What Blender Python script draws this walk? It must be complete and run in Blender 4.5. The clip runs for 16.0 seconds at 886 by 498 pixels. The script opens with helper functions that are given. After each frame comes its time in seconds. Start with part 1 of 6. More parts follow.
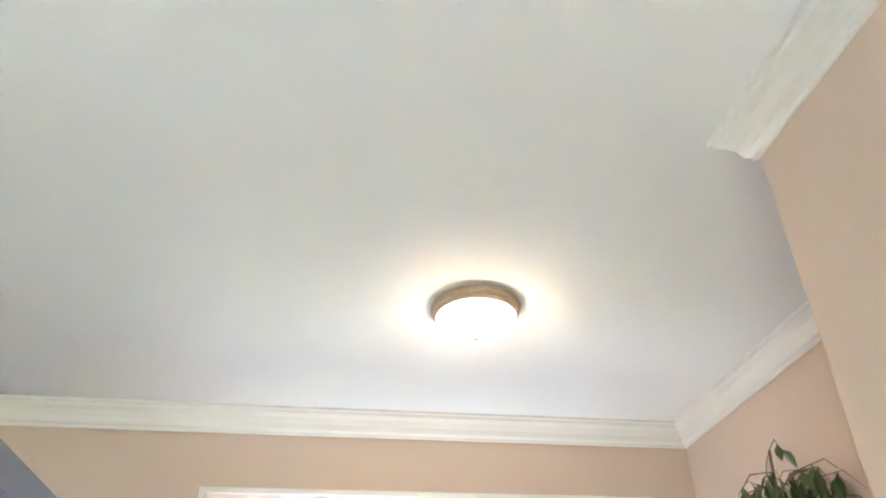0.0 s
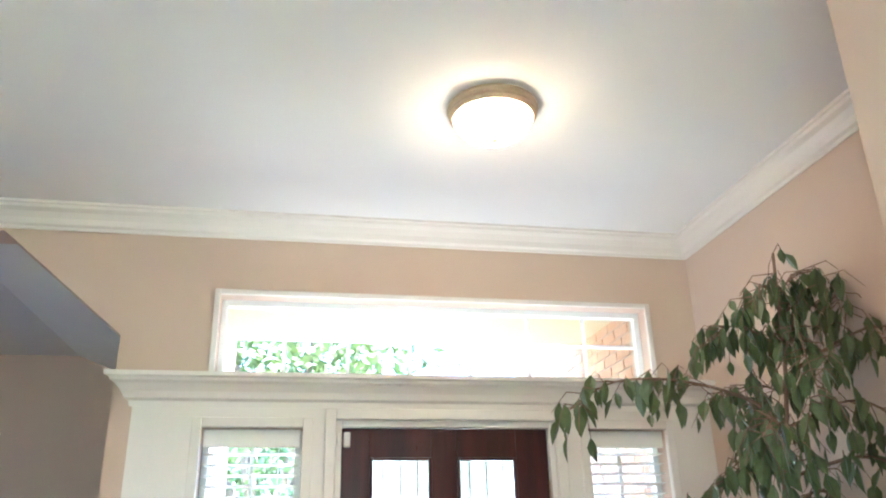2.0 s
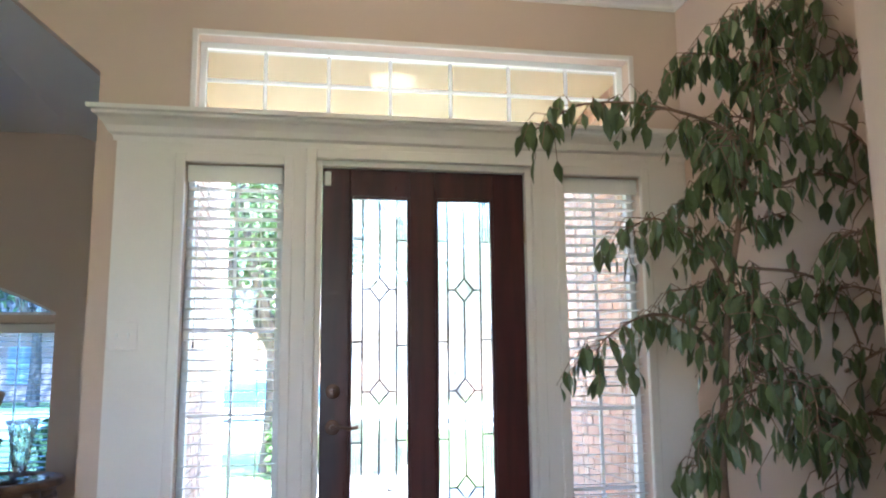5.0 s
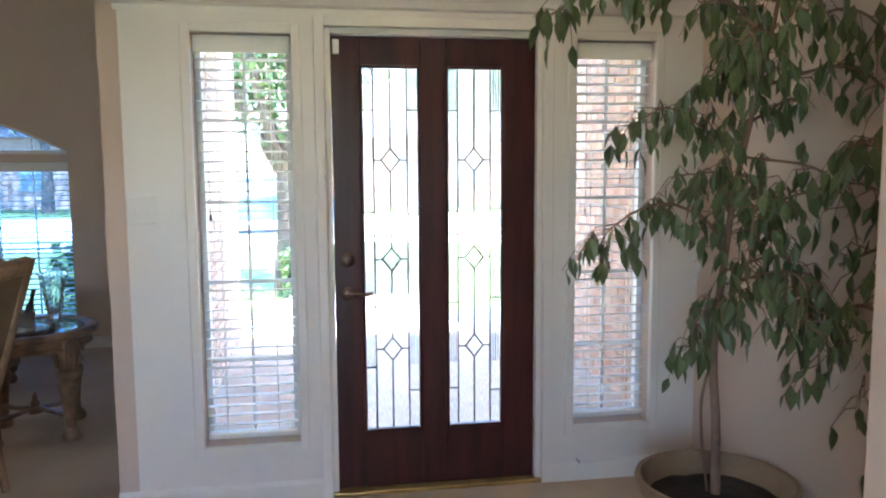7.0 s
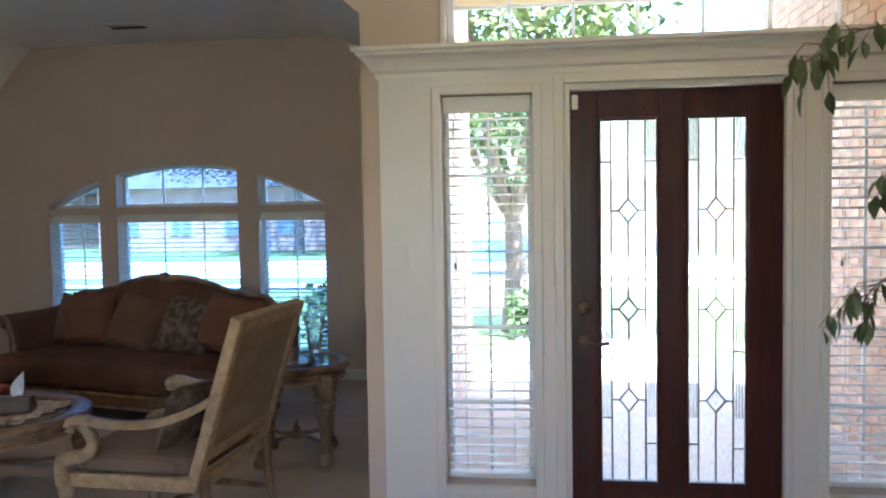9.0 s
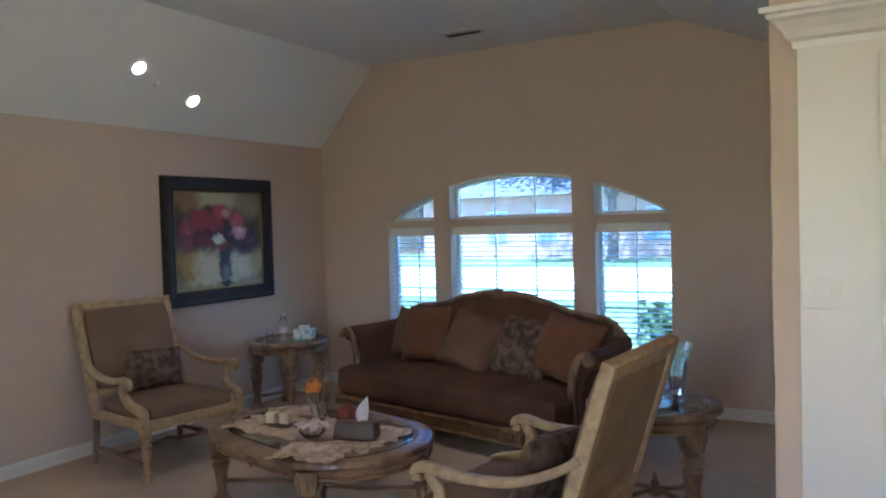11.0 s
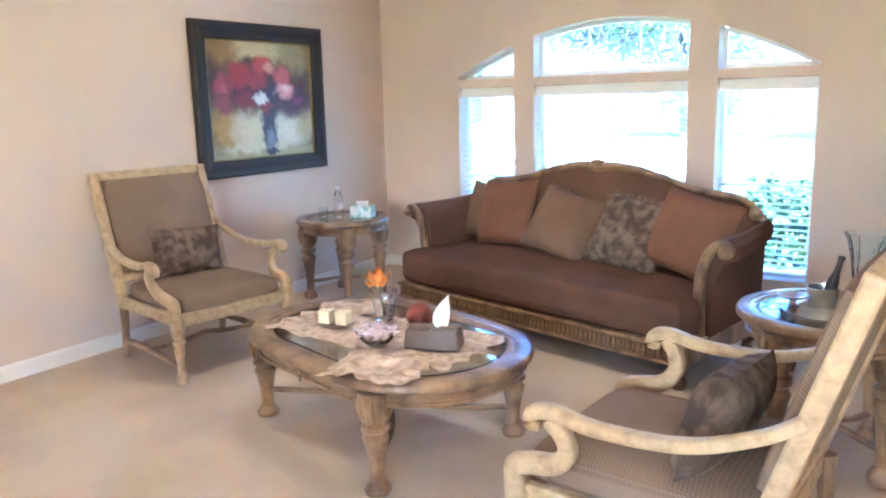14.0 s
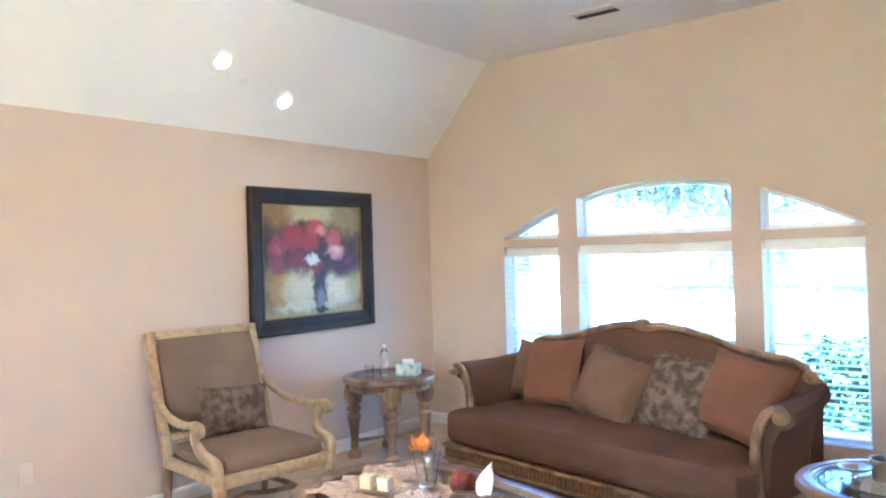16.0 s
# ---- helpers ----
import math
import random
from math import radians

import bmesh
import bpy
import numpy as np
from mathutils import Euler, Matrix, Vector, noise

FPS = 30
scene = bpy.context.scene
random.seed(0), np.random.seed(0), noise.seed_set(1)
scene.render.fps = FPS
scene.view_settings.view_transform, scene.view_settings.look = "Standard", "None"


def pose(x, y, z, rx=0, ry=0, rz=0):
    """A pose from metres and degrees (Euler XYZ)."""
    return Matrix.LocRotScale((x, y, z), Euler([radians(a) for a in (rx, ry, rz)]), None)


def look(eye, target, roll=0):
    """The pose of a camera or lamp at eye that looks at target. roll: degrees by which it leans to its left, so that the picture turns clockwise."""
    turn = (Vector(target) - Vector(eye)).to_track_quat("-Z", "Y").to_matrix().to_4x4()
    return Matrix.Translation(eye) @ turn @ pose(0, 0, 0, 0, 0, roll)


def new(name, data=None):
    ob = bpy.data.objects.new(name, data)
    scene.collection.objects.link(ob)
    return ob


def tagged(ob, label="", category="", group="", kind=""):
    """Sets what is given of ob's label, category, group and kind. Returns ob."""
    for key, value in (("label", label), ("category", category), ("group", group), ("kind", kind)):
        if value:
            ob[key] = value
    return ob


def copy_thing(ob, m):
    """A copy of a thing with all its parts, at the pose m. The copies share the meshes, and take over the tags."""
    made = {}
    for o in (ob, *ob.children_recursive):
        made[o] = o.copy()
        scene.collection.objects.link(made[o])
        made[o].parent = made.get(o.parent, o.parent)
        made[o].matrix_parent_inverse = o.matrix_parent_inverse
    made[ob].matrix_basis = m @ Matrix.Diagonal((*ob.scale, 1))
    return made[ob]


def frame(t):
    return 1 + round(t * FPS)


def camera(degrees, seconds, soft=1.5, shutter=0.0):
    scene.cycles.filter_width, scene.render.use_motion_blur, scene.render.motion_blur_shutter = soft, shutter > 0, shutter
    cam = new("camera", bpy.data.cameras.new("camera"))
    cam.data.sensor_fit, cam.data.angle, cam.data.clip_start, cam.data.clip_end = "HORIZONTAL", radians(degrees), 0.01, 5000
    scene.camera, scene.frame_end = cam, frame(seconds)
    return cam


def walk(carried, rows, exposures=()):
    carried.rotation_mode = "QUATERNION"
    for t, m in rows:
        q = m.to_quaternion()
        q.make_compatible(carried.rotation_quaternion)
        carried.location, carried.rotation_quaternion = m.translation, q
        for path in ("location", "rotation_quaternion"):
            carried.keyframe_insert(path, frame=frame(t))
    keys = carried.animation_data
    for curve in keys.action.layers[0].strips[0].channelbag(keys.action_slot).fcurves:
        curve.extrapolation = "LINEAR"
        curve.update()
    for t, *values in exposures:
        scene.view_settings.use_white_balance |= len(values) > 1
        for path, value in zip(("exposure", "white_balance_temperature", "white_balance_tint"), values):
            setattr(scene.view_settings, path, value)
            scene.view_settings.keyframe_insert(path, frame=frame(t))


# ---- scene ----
cam = camera(60.0, 16.0, soft=2.1)
PATH = [
    (0.0, pose(-0.554, -3.431, 1.653, 123.61, 1.33, -9.29)),
    (0.5, pose(-0.582, -3.414, 1.619, 120.70, 1.25, -9.48)),
    (1.0, pose(-0.609, -3.395, 1.587, 117.46, 1.20, -9.73)),
    (1.5, pose(-0.632, -3.368, 1.566, 114.38, 1.37, -10.07)),
    (2.0, pose(-0.644, -3.346, 1.545, 111.55, 1.24, -10.37)),
    (2.5, pose(-0.637, -3.341, 1.516, 108.99, 1.19, -10.44)),
    (3.0, pose(-0.616, -3.343, 1.477, 106.63, 1.08, -10.29)),
    (3.5, pose(-0.585, -3.346, 1.424, 104.39, 0.92, -10.07)),
    (4.0, pose(-0.555, -3.345, 1.355, 102.29, 0.75, -9.92)),
    (4.5, pose(-0.526, -3.332, 1.273, 100.34, 0.66, -9.81)),
    (5.0, pose(-0.502, -3.319, 1.179, 98.65, 0.48, -9.78)),
    (7.5, pose(-0.534, -3.419, 1.517, 82.56, 1.07, -8.71)),
    (8.0, pose(-0.520, -3.460, 1.509, 83.43, 1.65, -5.10)),
    (8.5, pose(-0.545, -3.483, 1.515, 85.37, 1.79, 0.53)),
    (9.0, pose(-0.603, -3.466, 1.526, 87.18, 0.95, 7.04)),
    (9.5, pose(-0.693, -3.357, 1.554, 88.17, 0.59, 13.81)),
    (10.0, pose(-0.779, -3.235, 1.591, 88.54, 1.47, 20.39)),
    (12.5, pose(-1.590, -2.302, 1.505, 85.85, 0.63, 34.75)),
    (13.0, pose(-1.690, -2.203, 1.484, 83.41, 1.23, 34.06)),
    (13.5, pose(-1.742, -2.128, 1.472, 80.71, 1.54, 33.65)),
    (14.0, pose(-1.760, -2.096, 1.453, 79.03, 1.50, 33.68)),
    (14.5, pose(-1.742, -2.076, 1.445, 79.27, 1.28, 34.56)),
    (15.0, pose(-1.751, -2.097, 1.487, 81.56, 1.34, 35.33)),
    (15.5, pose(-1.743, -2.102, 1.534, 85.44, 1.56, 36.44)),
    (16.0, pose(-1.718, -2.112, 1.507, 90.40, 1.72, 37.31)),
]
EXPOSURES = [(0.0, 5.6, 4950, 10), (1.0, 5.65, 4950, 10), (1.5, 5.65, 4950, 10), (2.5, 5.45, 4950, 10), (3.5, 5.3, 5000, 10), (4.5, 4.95, 5100, 10), (5.0, 4.8, 5200, 10), (7.5, 4.7, 5350, 10), (8.5, 4.6, 5400, 10), (10.2, 4.5, 5450, 10), (12.3, 6.25, 5500, 10), (13.5, 6.8, 5500, 10), (14.0, 6.95, 5500, 10), (14.6, 7.1, 5500, 10), (15.0, 7.15, 5500, 10), (16.0, 6.95, 5500, 10)]
walk(cam, PATH, EXPOSURES)

# ---- light ----
world = bpy.data.worlds.new("sky")
scene.world = world
world.use_nodes = True
wn = world.node_tree.nodes
sky = wn.new("ShaderNodeTexSky")
sky.sky_type = "NISHITA"
sky.sun_disc = False
sky.sun_elevation, sky.sun_rotation = radians(68), radians(153)
wn["Background"].inputs["Strength"].default_value = 0.14
world.node_tree.links.new(sky.outputs["Color"], wn["Background"].inputs["Color"])
sun = new("sun", bpy.data.lights.new("sun", "SUN"))
sun.data.energy, sun.data.angle, sun.data.color = 5.0, radians(0.5), (1.0, 0.95, 0.86)
sun.matrix_world = look((0, 0, 0), (-0.45 * 0.375, 0.89 * 0.375, -0.927))


# added fill lamp on the ledge, in place of daylight bounced through the transom
ceiling_fill = new("transom_daylight", bpy.data.lights.new("transom_daylight", "AREA"))
ceiling_fill.data.shape, ceiling_fill.data.size, ceiling_fill.data.size_y = "RECTANGLE", 1.90, 0.07
ceiling_fill.data.energy, ceiling_fill.data.color = 0.12, (1.0, 0.95, 0.83)
ceiling_fill.matrix_world = look((-0.01, -0.04, 2.285), (-0.01, -0.19, 3.285))
# added fill lamp behind the viewpoint, brightens alcove and entry wall
back_fill = new("garden_window_daylight", bpy.data.lights.new("garden_window_daylight", "AREA"))
back_fill.data.shape, back_fill.data.size, back_fill.data.size_y = "RECTANGLE", 1.10, 1.10
back_fill.data.energy, back_fill.data.color = 0.75, (1.0, 0.93, 0.86)
back_fill.matrix_world = look((-1.7, -5.56, 1.5), (-0.3, 0.0, 1.6))


# ---- materials ----
def material(name, colour, rough=0.6, metal=0.0, vary=0.06, scale=6.0, fine=90.0, bump=0.05, second=None, coat=0.0, spec=0.5, stretch=(1, 1, 1), mixes=(0.4, 0.62), objvary=0.0):
    """A surface with variation at two scales: broad patches towards a second colour and a fine grain with relief."""
    m = bpy.data.materials.new(name)
    m.use_nodes = True
    n, l = m.node_tree.nodes, m.node_tree.links
    b = n["Principled BSDF"]
    b.inputs["Metallic"].default_value = metal
    b.inputs["Coat Weight"].default_value = coat
    b.inputs["Specular IOR Level"].default_value = spec
    tc = n.new("ShaderNodeTexCoord")
    mp = n.new("ShaderNodeMapping")
    mp.inputs["Scale"].default_value = stretch
    l.new(tc.outputs["Object"], mp.inputs["Vector"])
    big, small = n.new("ShaderNodeTexNoise"), n.new("ShaderNodeTexNoise")
    big.inputs["Scale"].default_value, small.inputs["Scale"].default_value = scale, fine
    big.inputs["Detail"].default_value, small.inputs["Detail"].default_value = 5, 3
    for t in (big, small):
        l.new(mp.outputs["Vector"], t.inputs["Vector"])
    ramp = n.new("ShaderNodeMapRange")
    ramp.inputs["From Min"].default_value, ramp.inputs["From Max"].default_value = mixes
    l.new(big.outputs["Fac"], ramp.inputs["Value"])
    mix = n.new("ShaderNodeMix")
    mix.data_type = "RGBA"
    other = second or tuple(c * (1 - 2 * vary) for c in colour)
    mix.inputs["A"].default_value, mix.inputs["B"].default_value = (*colour, 1), (*other, 1)
    l.new(ramp.outputs["Result"], mix.inputs["Factor"])
    hsv = n.new("ShaderNodeHueSaturation")
    val = n.new("ShaderNodeMapRange")
    val.inputs["To Min"].default_value, val.inputs["To Max"].default_value = 1 - 2 * vary, 1 + 2 * vary
    l.new(small.outputs["Fac"], val.inputs["Value"])
    if objvary:
        info, add = n.new("ShaderNodeObjectInfo"), n.new("ShaderNodeMath")
        add.operation = "MULTIPLY_ADD"
        add.inputs[1].default_value = objvary
        l.new(info.outputs["Random"], add.inputs[0])
        l.new(val.outputs["Result"], add.inputs[2])
        l.new(add.outputs[0], hsv.inputs["Value"])
    else:
        l.new(val.outputs["Result"], hsv.inputs["Value"])
    l.new(mix.outputs["Result"], hsv.inputs["Color"])
    l.new(hsv.outputs["Color"], b.inputs["Base Color"])
    rr = n.new("ShaderNodeMapRange")
    rr.inputs["To Min"].default_value, rr.inputs["To Max"].default_value = max(rough - 0.1, 0.02), min(rough + 0.1, 1)
    l.new(big.outputs["Fac"], rr.inputs["Value"])
    l.new(rr.outputs["Result"], b.inputs["Roughness"])
    if bump:
        bp = n.new("ShaderNodeBump")
        bp.inputs["Strength"].default_value, bp.inputs["Distance"].default_value = bump, 0.004
        l.new(small.outputs["Fac"], bp.inputs["Height"])
        l.new(bp.outputs["Normal"], b.inputs["Normal"])
    return m


def glass(name, colour=(1, 1, 1), rough=0.0, thin=True, clear=0.85):
    """A window pane that lets light straight through with a glossy sheen, or solid refracting glass."""
    m = bpy.data.materials.new(name)
    m.use_nodes = True
    n, l = m.node_tree.nodes, m.node_tree.links
    out = n["Material Output"]
    n.remove(n["Principled BSDF"])
    if not thin:
        g = n.new("ShaderNodeBsdfGlass")
        g.inputs["Color"].default_value, g.inputs["Roughness"].default_value, g.inputs["IOR"].default_value = (*colour, 1), rough, 1.45
        l.new(g.outputs[0], out.inputs["Surface"])
        return m
    clearer, gloss, mix, fr = n.new("ShaderNodeBsdfTransparent"), n.new("ShaderNodeBsdfGlossy"), n.new("ShaderNodeMixShader"), n.new("ShaderNodeLayerWeight")
    clearer.inputs["Color"].default_value = (*colour, 1)
    gloss.inputs["Roughness"].default_value = 0.02
    fr.inputs["Blend"].default_value = 0.5
    power, sheen = n.new("ShaderNodeMath"), n.new("ShaderNodeMapRange")
    power.operation, power.inputs[1].default_value = "POWER", 4.0
    sheen.inputs["To Min"].default_value, sheen.inputs["To Max"].default_value = 0.045, 0.95
    l.new(fr.outputs["Facing"], power.inputs[0])
    l.new(power.outputs[0], sheen.inputs["Value"])
    l.new(sheen.outputs["Result"], mix.inputs[0])
    l.new(clearer.outputs[0], mix.inputs[1])
    l.new(gloss.outputs[0], mix.inputs[2])
    l.new(mix.outputs[0], out.inputs["Surface"])
    return m


def glow(name, colour, strength):
    m = bpy.data.materials.new(name)
    m.use_nodes = True
    b = m.node_tree.nodes["Principled BSDF"]
    b.inputs["Base Color"].default_value = (0.9, 0.88, 0.82, 1)
    b.inputs["Roughness"].default_value = 0.35
    b.inputs["Emission Color"].default_value, b.inputs["Emission Strength"].default_value = (*colour, 1), strength
    return m


WALL = material("wall_paint", (0.60, 0.465, 0.37), 0.75, vary=0.012, scale=1.3, fine=260, bump=0.10)
CEIL = material("ceiling_paint", (0.84, 0.82, 0.79), 0.85, vary=0.012, scale=1.1, fine=220, bump=0.15)
PORCHPAINT = material("cream_porch_paint", (0.62, 0.50, 0.31), 0.7, vary=0.02, scale=2, fine=80, bump=0.05)
TRIM = material("trim_paint", (0.74, 0.69, 0.638), 0.38, vary=0.012, scale=3, fine=60, bump=0.02)
VINYL = material("white_vinyl", (0.80, 0.80, 0.78), 0.4, vary=0.01, scale=4, fine=80, bump=0.02)
BLIND = material("blind_slat", (0.82, 0.80, 0.76), 0.45, vary=0.02, scale=5, fine=70, bump=0.03)
CARPET = material("carpet", (0.61, 0.475, 0.36), 0.95, vary=0.07, scale=1.6, fine=420, bump=0.8, second=(0.51, 0.385, 0.285), spec=0.1)
MAHOGANY = material("mahogany", (0.058, 0.011, 0.011), 0.32, vary=0.12, scale=3, fine=60, bump=0.04, second=(0.028, 0.006, 0.007), stretch=(6, 6, 0.5), coat=0.2)
PANE = glass("window_glass", (0.94, 0.97, 0.97))
BRICK = material("brick", (0.50, 0.30, 0.20), 0.9, vary=0.12, scale=5, fine=120, bump=0.3, second=(0.60, 0.42, 0.30), objvary=0.3)
MORTAR = material("mortar", (0.46, 0.42, 0.37), 0.95, vary=0.06, scale=6, fine=150, bump=0.3)
CONCRETE = material("concrete", (0.64, 0.61, 0.56), 0.9, vary=0.05, scale=1.2, fine=90, bump=0.2)
GRASS = material("lawn", (0.11, 0.15, 0.035), 0.95, vary=0.2, scale=0.35, fine=40, bump=0.6, second=(0.17, 0.18, 0.06))


WOOD = material("antiqued_wood", (0.295, 0.175, 0.092), 0.34, vary=0.12, scale=9, fine=70, bump=0.15, second=(0.135, 0.076, 0.040), stretch=(1, 1, 0.6), coat=0.3)
PALEWOOD = material("pale_antiqued_wood", (0.44, 0.31, 0.172), 0.40, vary=0.12, scale=22, fine=110, bump=0.18, second=(0.29, 0.19, 0.102), mixes=(0.44, 0.72), coat=0.1)
TAUPE = material("taupe_fabric", (0.20, 0.13, 0.085), 0.9, vary=0.10, scale=4, fine=500, bump=0.35, second=(0.16, 0.10, 0.065), spec=0.2)


def dotted(m, colour, scale):
    """Small woven dots at even steps over a fabric."""
    n, l = m.node_tree.nodes, m.node_tree.links
    b = n["Principled BSDF"]
    old = b.inputs["Base Color"].links[0].from_socket
    tc, v, r, x = n.new("ShaderNodeTexCoord"), n.new("ShaderNodeTexVoronoi"), n.new("ShaderNodeMapRange"), n.new("ShaderNodeMix")
    v.inputs["Scale"].default_value, v.inputs["Randomness"].default_value = scale, 0.08
    r.inputs["From Min"].default_value, r.inputs["From Max"].default_value = 0.42, 0.26
    x.data_type = "RGBA"
    x.inputs["B"].default_value = (*colour, 1)
    sep, rise, flat = n.new("ShaderNodeSeparateXYZ"), n.new("ShaderNodeMath"), n.new("ShaderNodeCombineXYZ")
    rise.operation = "SUBTRACT"
    v.voronoi_dimensions = "2D"
    l.new(tc.outputs["Object"], sep.inputs[0])
    l.new(sep.outputs["Z"], rise.inputs[0])
    l.new(sep.outputs["X"], rise.inputs[1])
    l.new(sep.outputs["Y"], flat.inputs["X"])
    l.new(rise.outputs[0], flat.inputs["Y"])
    l.new(flat.outputs[0], v.inputs["Vector"])
    l.new(v.outputs["Distance"], r.inputs["Value"])
    l.new(r.outputs["Result"], x.inputs["Factor"])
    l.new(old, x.inputs["A"])
    l.new(x.outputs["Result"], b.inputs["Base Color"])


dotted(TAUPE, (0.232, 0.155, 0.103), 84.0)
SOFAFAB = material("brown_upholstery", (0.128, 0.058, 0.034), 0.8, vary=0.10, scale=3, fine=420, bump=0.3, second=(0.10, 0.048, 0.028), spec=0.25)
RUST = material("rust_fabric", (0.19, 0.078, 0.044), 0.85, vary=0.10, scale=5, fine=450, bump=0.35, second=(0.16, 0.070, 0.038), spec=0.2)
BEIGEFAB = material("brown_woven_fabric", (0.175, 0.096, 0.058), 0.9, vary=0.12, scale=6, fine=380, bump=0.4, second=(0.15, 0.082, 0.048), spec=0.2)
FLORAL = material("floral_brocade", (0.19, 0.128, 0.086), 0.85, vary=0.14, scale=14, fine=300, bump=0.35, second=(0.080, 0.050, 0.036), spec=0.2, mixes=(0.40, 0.58))
CANE = material("woven_cane", (0.317, 0.238, 0.144), 0.7, vary=0.12, scale=5, fine=260, bump=0.5, second=(0.259, 0.187, 0.108), stretch=(1, 1, 2.5))
DARKFRAME = material("dark_frame", (0.022, 0.017, 0.017), 0.52, vary=0.15, scale=8, fine=90, bump=0.08, second=(0.035, 0.022, 0.016), spec=0.3)
GOLD = material("gilt_edge", (0.30, 0.19, 0.07), 0.4, metal=0.7, vary=0.1, scale=12, fine=90, bump=0.1)
LEAD = material("lead_came", (0.10, 0.10, 0.10), 0.45, metal=0.8, vary=0.1, scale=8, fine=90, bump=0.05)
NICKEL = material("brushed_nickel", (0.55, 0.52, 0.48), 0.3, metal=1.0, vary=0.05, scale=8, fine=120, bump=0.03)
BRONZE = material("bronze_rim", (0.50, 0.38, 0.25), 0.45, metal=0.2, vary=0.08, scale=8, fine=120, bump=0.03)
AGED = material("aged_bronze", (0.17, 0.11, 0.085), 0.4, metal=0.8, vary=0.1, scale=8, fine=120, bump=0.03)
BRASS = material("brass_threshold", (0.50, 0.33, 0.12), 0.4, metal=0.8, vary=0.1, scale=6, fine=90, bump=0.05)
LEAF = material("ficus_leaf", (0.074, 0.106, 0.036), 0.38, vary=0.2, scale=4, fine=60, bump=0.08, second=(0.096, 0.128, 0.045), objvary=0.3)
BARK = material("ficus_bark", (0.24, 0.15, 0.10), 0.85, vary=0.15, scale=12, fine=90, bump=0.4, stretch=(1, 1, 0.4))
POT = material("pot_clay", (0.30, 0.20, 0.11), 0.6, vary=0.06, scale=5, fine=90, bump=0.1, second=(0.22, 0.14, 0.075))
SOIL = material("soil", (0.035, 0.024, 0.018), 0.95, vary=0.2, scale=12, fine=150, bump=0.8)
LACE = material("lace_cloth", (0.60, 0.455, 0.345), 0.9, vary=0.12, scale=24, fine=260, bump=0.5, second=(0.40, 0.275, 0.20), mixes=(0.44, 0.62))
WAX = material("cream_wax", (0.80, 0.70, 0.48), 0.5, vary=0.04, scale=8, fine=60, bump=0.05)
PAPER = material("white_tissue", (0.82, 0.82, 0.83), 0.9, vary=0.03, scale=8, fine=60, bump=0.1)
PLASTIC = material("white_plastic", (0.78, 0.76, 0.72), 0.4, vary=0.02, scale=8, fine=60, bump=0.02)
STONEGREY = material("brown_leather", (0.105, 0.060, 0.040), 0.5, vary=0.1, scale=9, fine=160, bump=0.2, second=(0.14, 0.095, 0.07))
TEAL = material("teal_print_card", (0.25, 0.48, 0.50), 0.6, vary=0.08, scale=26, fine=120, bump=0.05, second=(0.70, 0.74, 0.72), mixes=(0.42, 0.58))
ORANGE = material("orange_petal", (0.72, 0.20, 0.03), 0.7, vary=0.12, scale=14, fine=120, bump=0.2, second=(0.80, 0.32, 0.08))
REDBALL = material("dark_red_potpourri", (0.20, 0.035, 0.02), 0.7, vary=0.2, scale=16, fine=90, bump=0.7, second=(0.10, 0.02, 0.015))
ROSE = material("rose_petal_silk", (0.56, 0.42, 0.42), 0.7, vary=0.1, scale=14, fine=120, bump=0.2, second=(0.74, 0.62, 0.60))
CLEAR = glass("clear_glass", (0.97, 0.98, 0.98), 0.0, thin=False)
TABLEGLASS = glass("table_glass", (0.94, 0.97, 0.96))
TRUNK = material("tree_bark", (0.16, 0.11, 0.08), 0.95, vary=0.2, scale=6, fine=40, bump=0.8, stretch=(1, 1, 0.3))
FOLIAGE = material("tree_foliage", (0.06, 0.10, 0.025), 0.7, vary=0.25, scale=0.8, fine=9, bump=0.1, second=(0.11, 0.14, 0.04))
ROOF = material("shingle_roof", (0.13, 0.11, 0.10), 0.9, vary=0.15, scale=1.5, fine=18, bump=0.3)
FACADE = material("far_brick", (0.42, 0.23, 0.16), 0.9, vary=0.1, scale=1.5, fine=22, bump=0.2, second=(0.48, 0.30, 0.22))
DARKGLASS = material("far_window", (0.22, 0.23, 0.24), 0.15, vary=0.05, scale=2, fine=20, bump=0.0)
CARPAINT = material("blue_car_paint", (0.05, 0.16, 0.30), 0.25, vary=0.03, scale=3, fine=50, bump=0.0, coat=0.8)
TYRE = material("tyre_rubber", (0.02, 0.02, 0.02), 0.8, vary=0.1, scale=8, fine=80, bump=0.1)


def cathedral():
    """Textured leaded glass: part clear, part milky."""
    m = glass("leaded_glass", (0.84, 0.87, 0.88))
    n, l = m.node_tree.nodes, m.node_tree.links
    out, first = n["Material Output"], n["Mix Shader"]
    milky, mix, tex, ramp = n.new("ShaderNodeBsdfTranslucent"), n.new("ShaderNodeMixShader"), n.new("ShaderNodeTexNoise"), n.new("ShaderNodeMapRange")
    milky.inputs["Color"].default_value = (0.82, 0.85, 0.86, 1)
    tex.inputs["Scale"].default_value = 60
    ramp.inputs["To Min"].default_value, ramp.inputs["To Max"].default_value = 0.15, 0.5
    l.new(tex.outputs["Fac"], ramp.inputs["Value"])
    l.new(ramp.outputs["Result"], mix.inputs[0])
    l.new(first.outputs[0], mix.inputs[1])
    l.new(milky.outputs[0], mix.inputs[2])
    l.new(mix.outputs[0], out.inputs["Surface"])
    return m


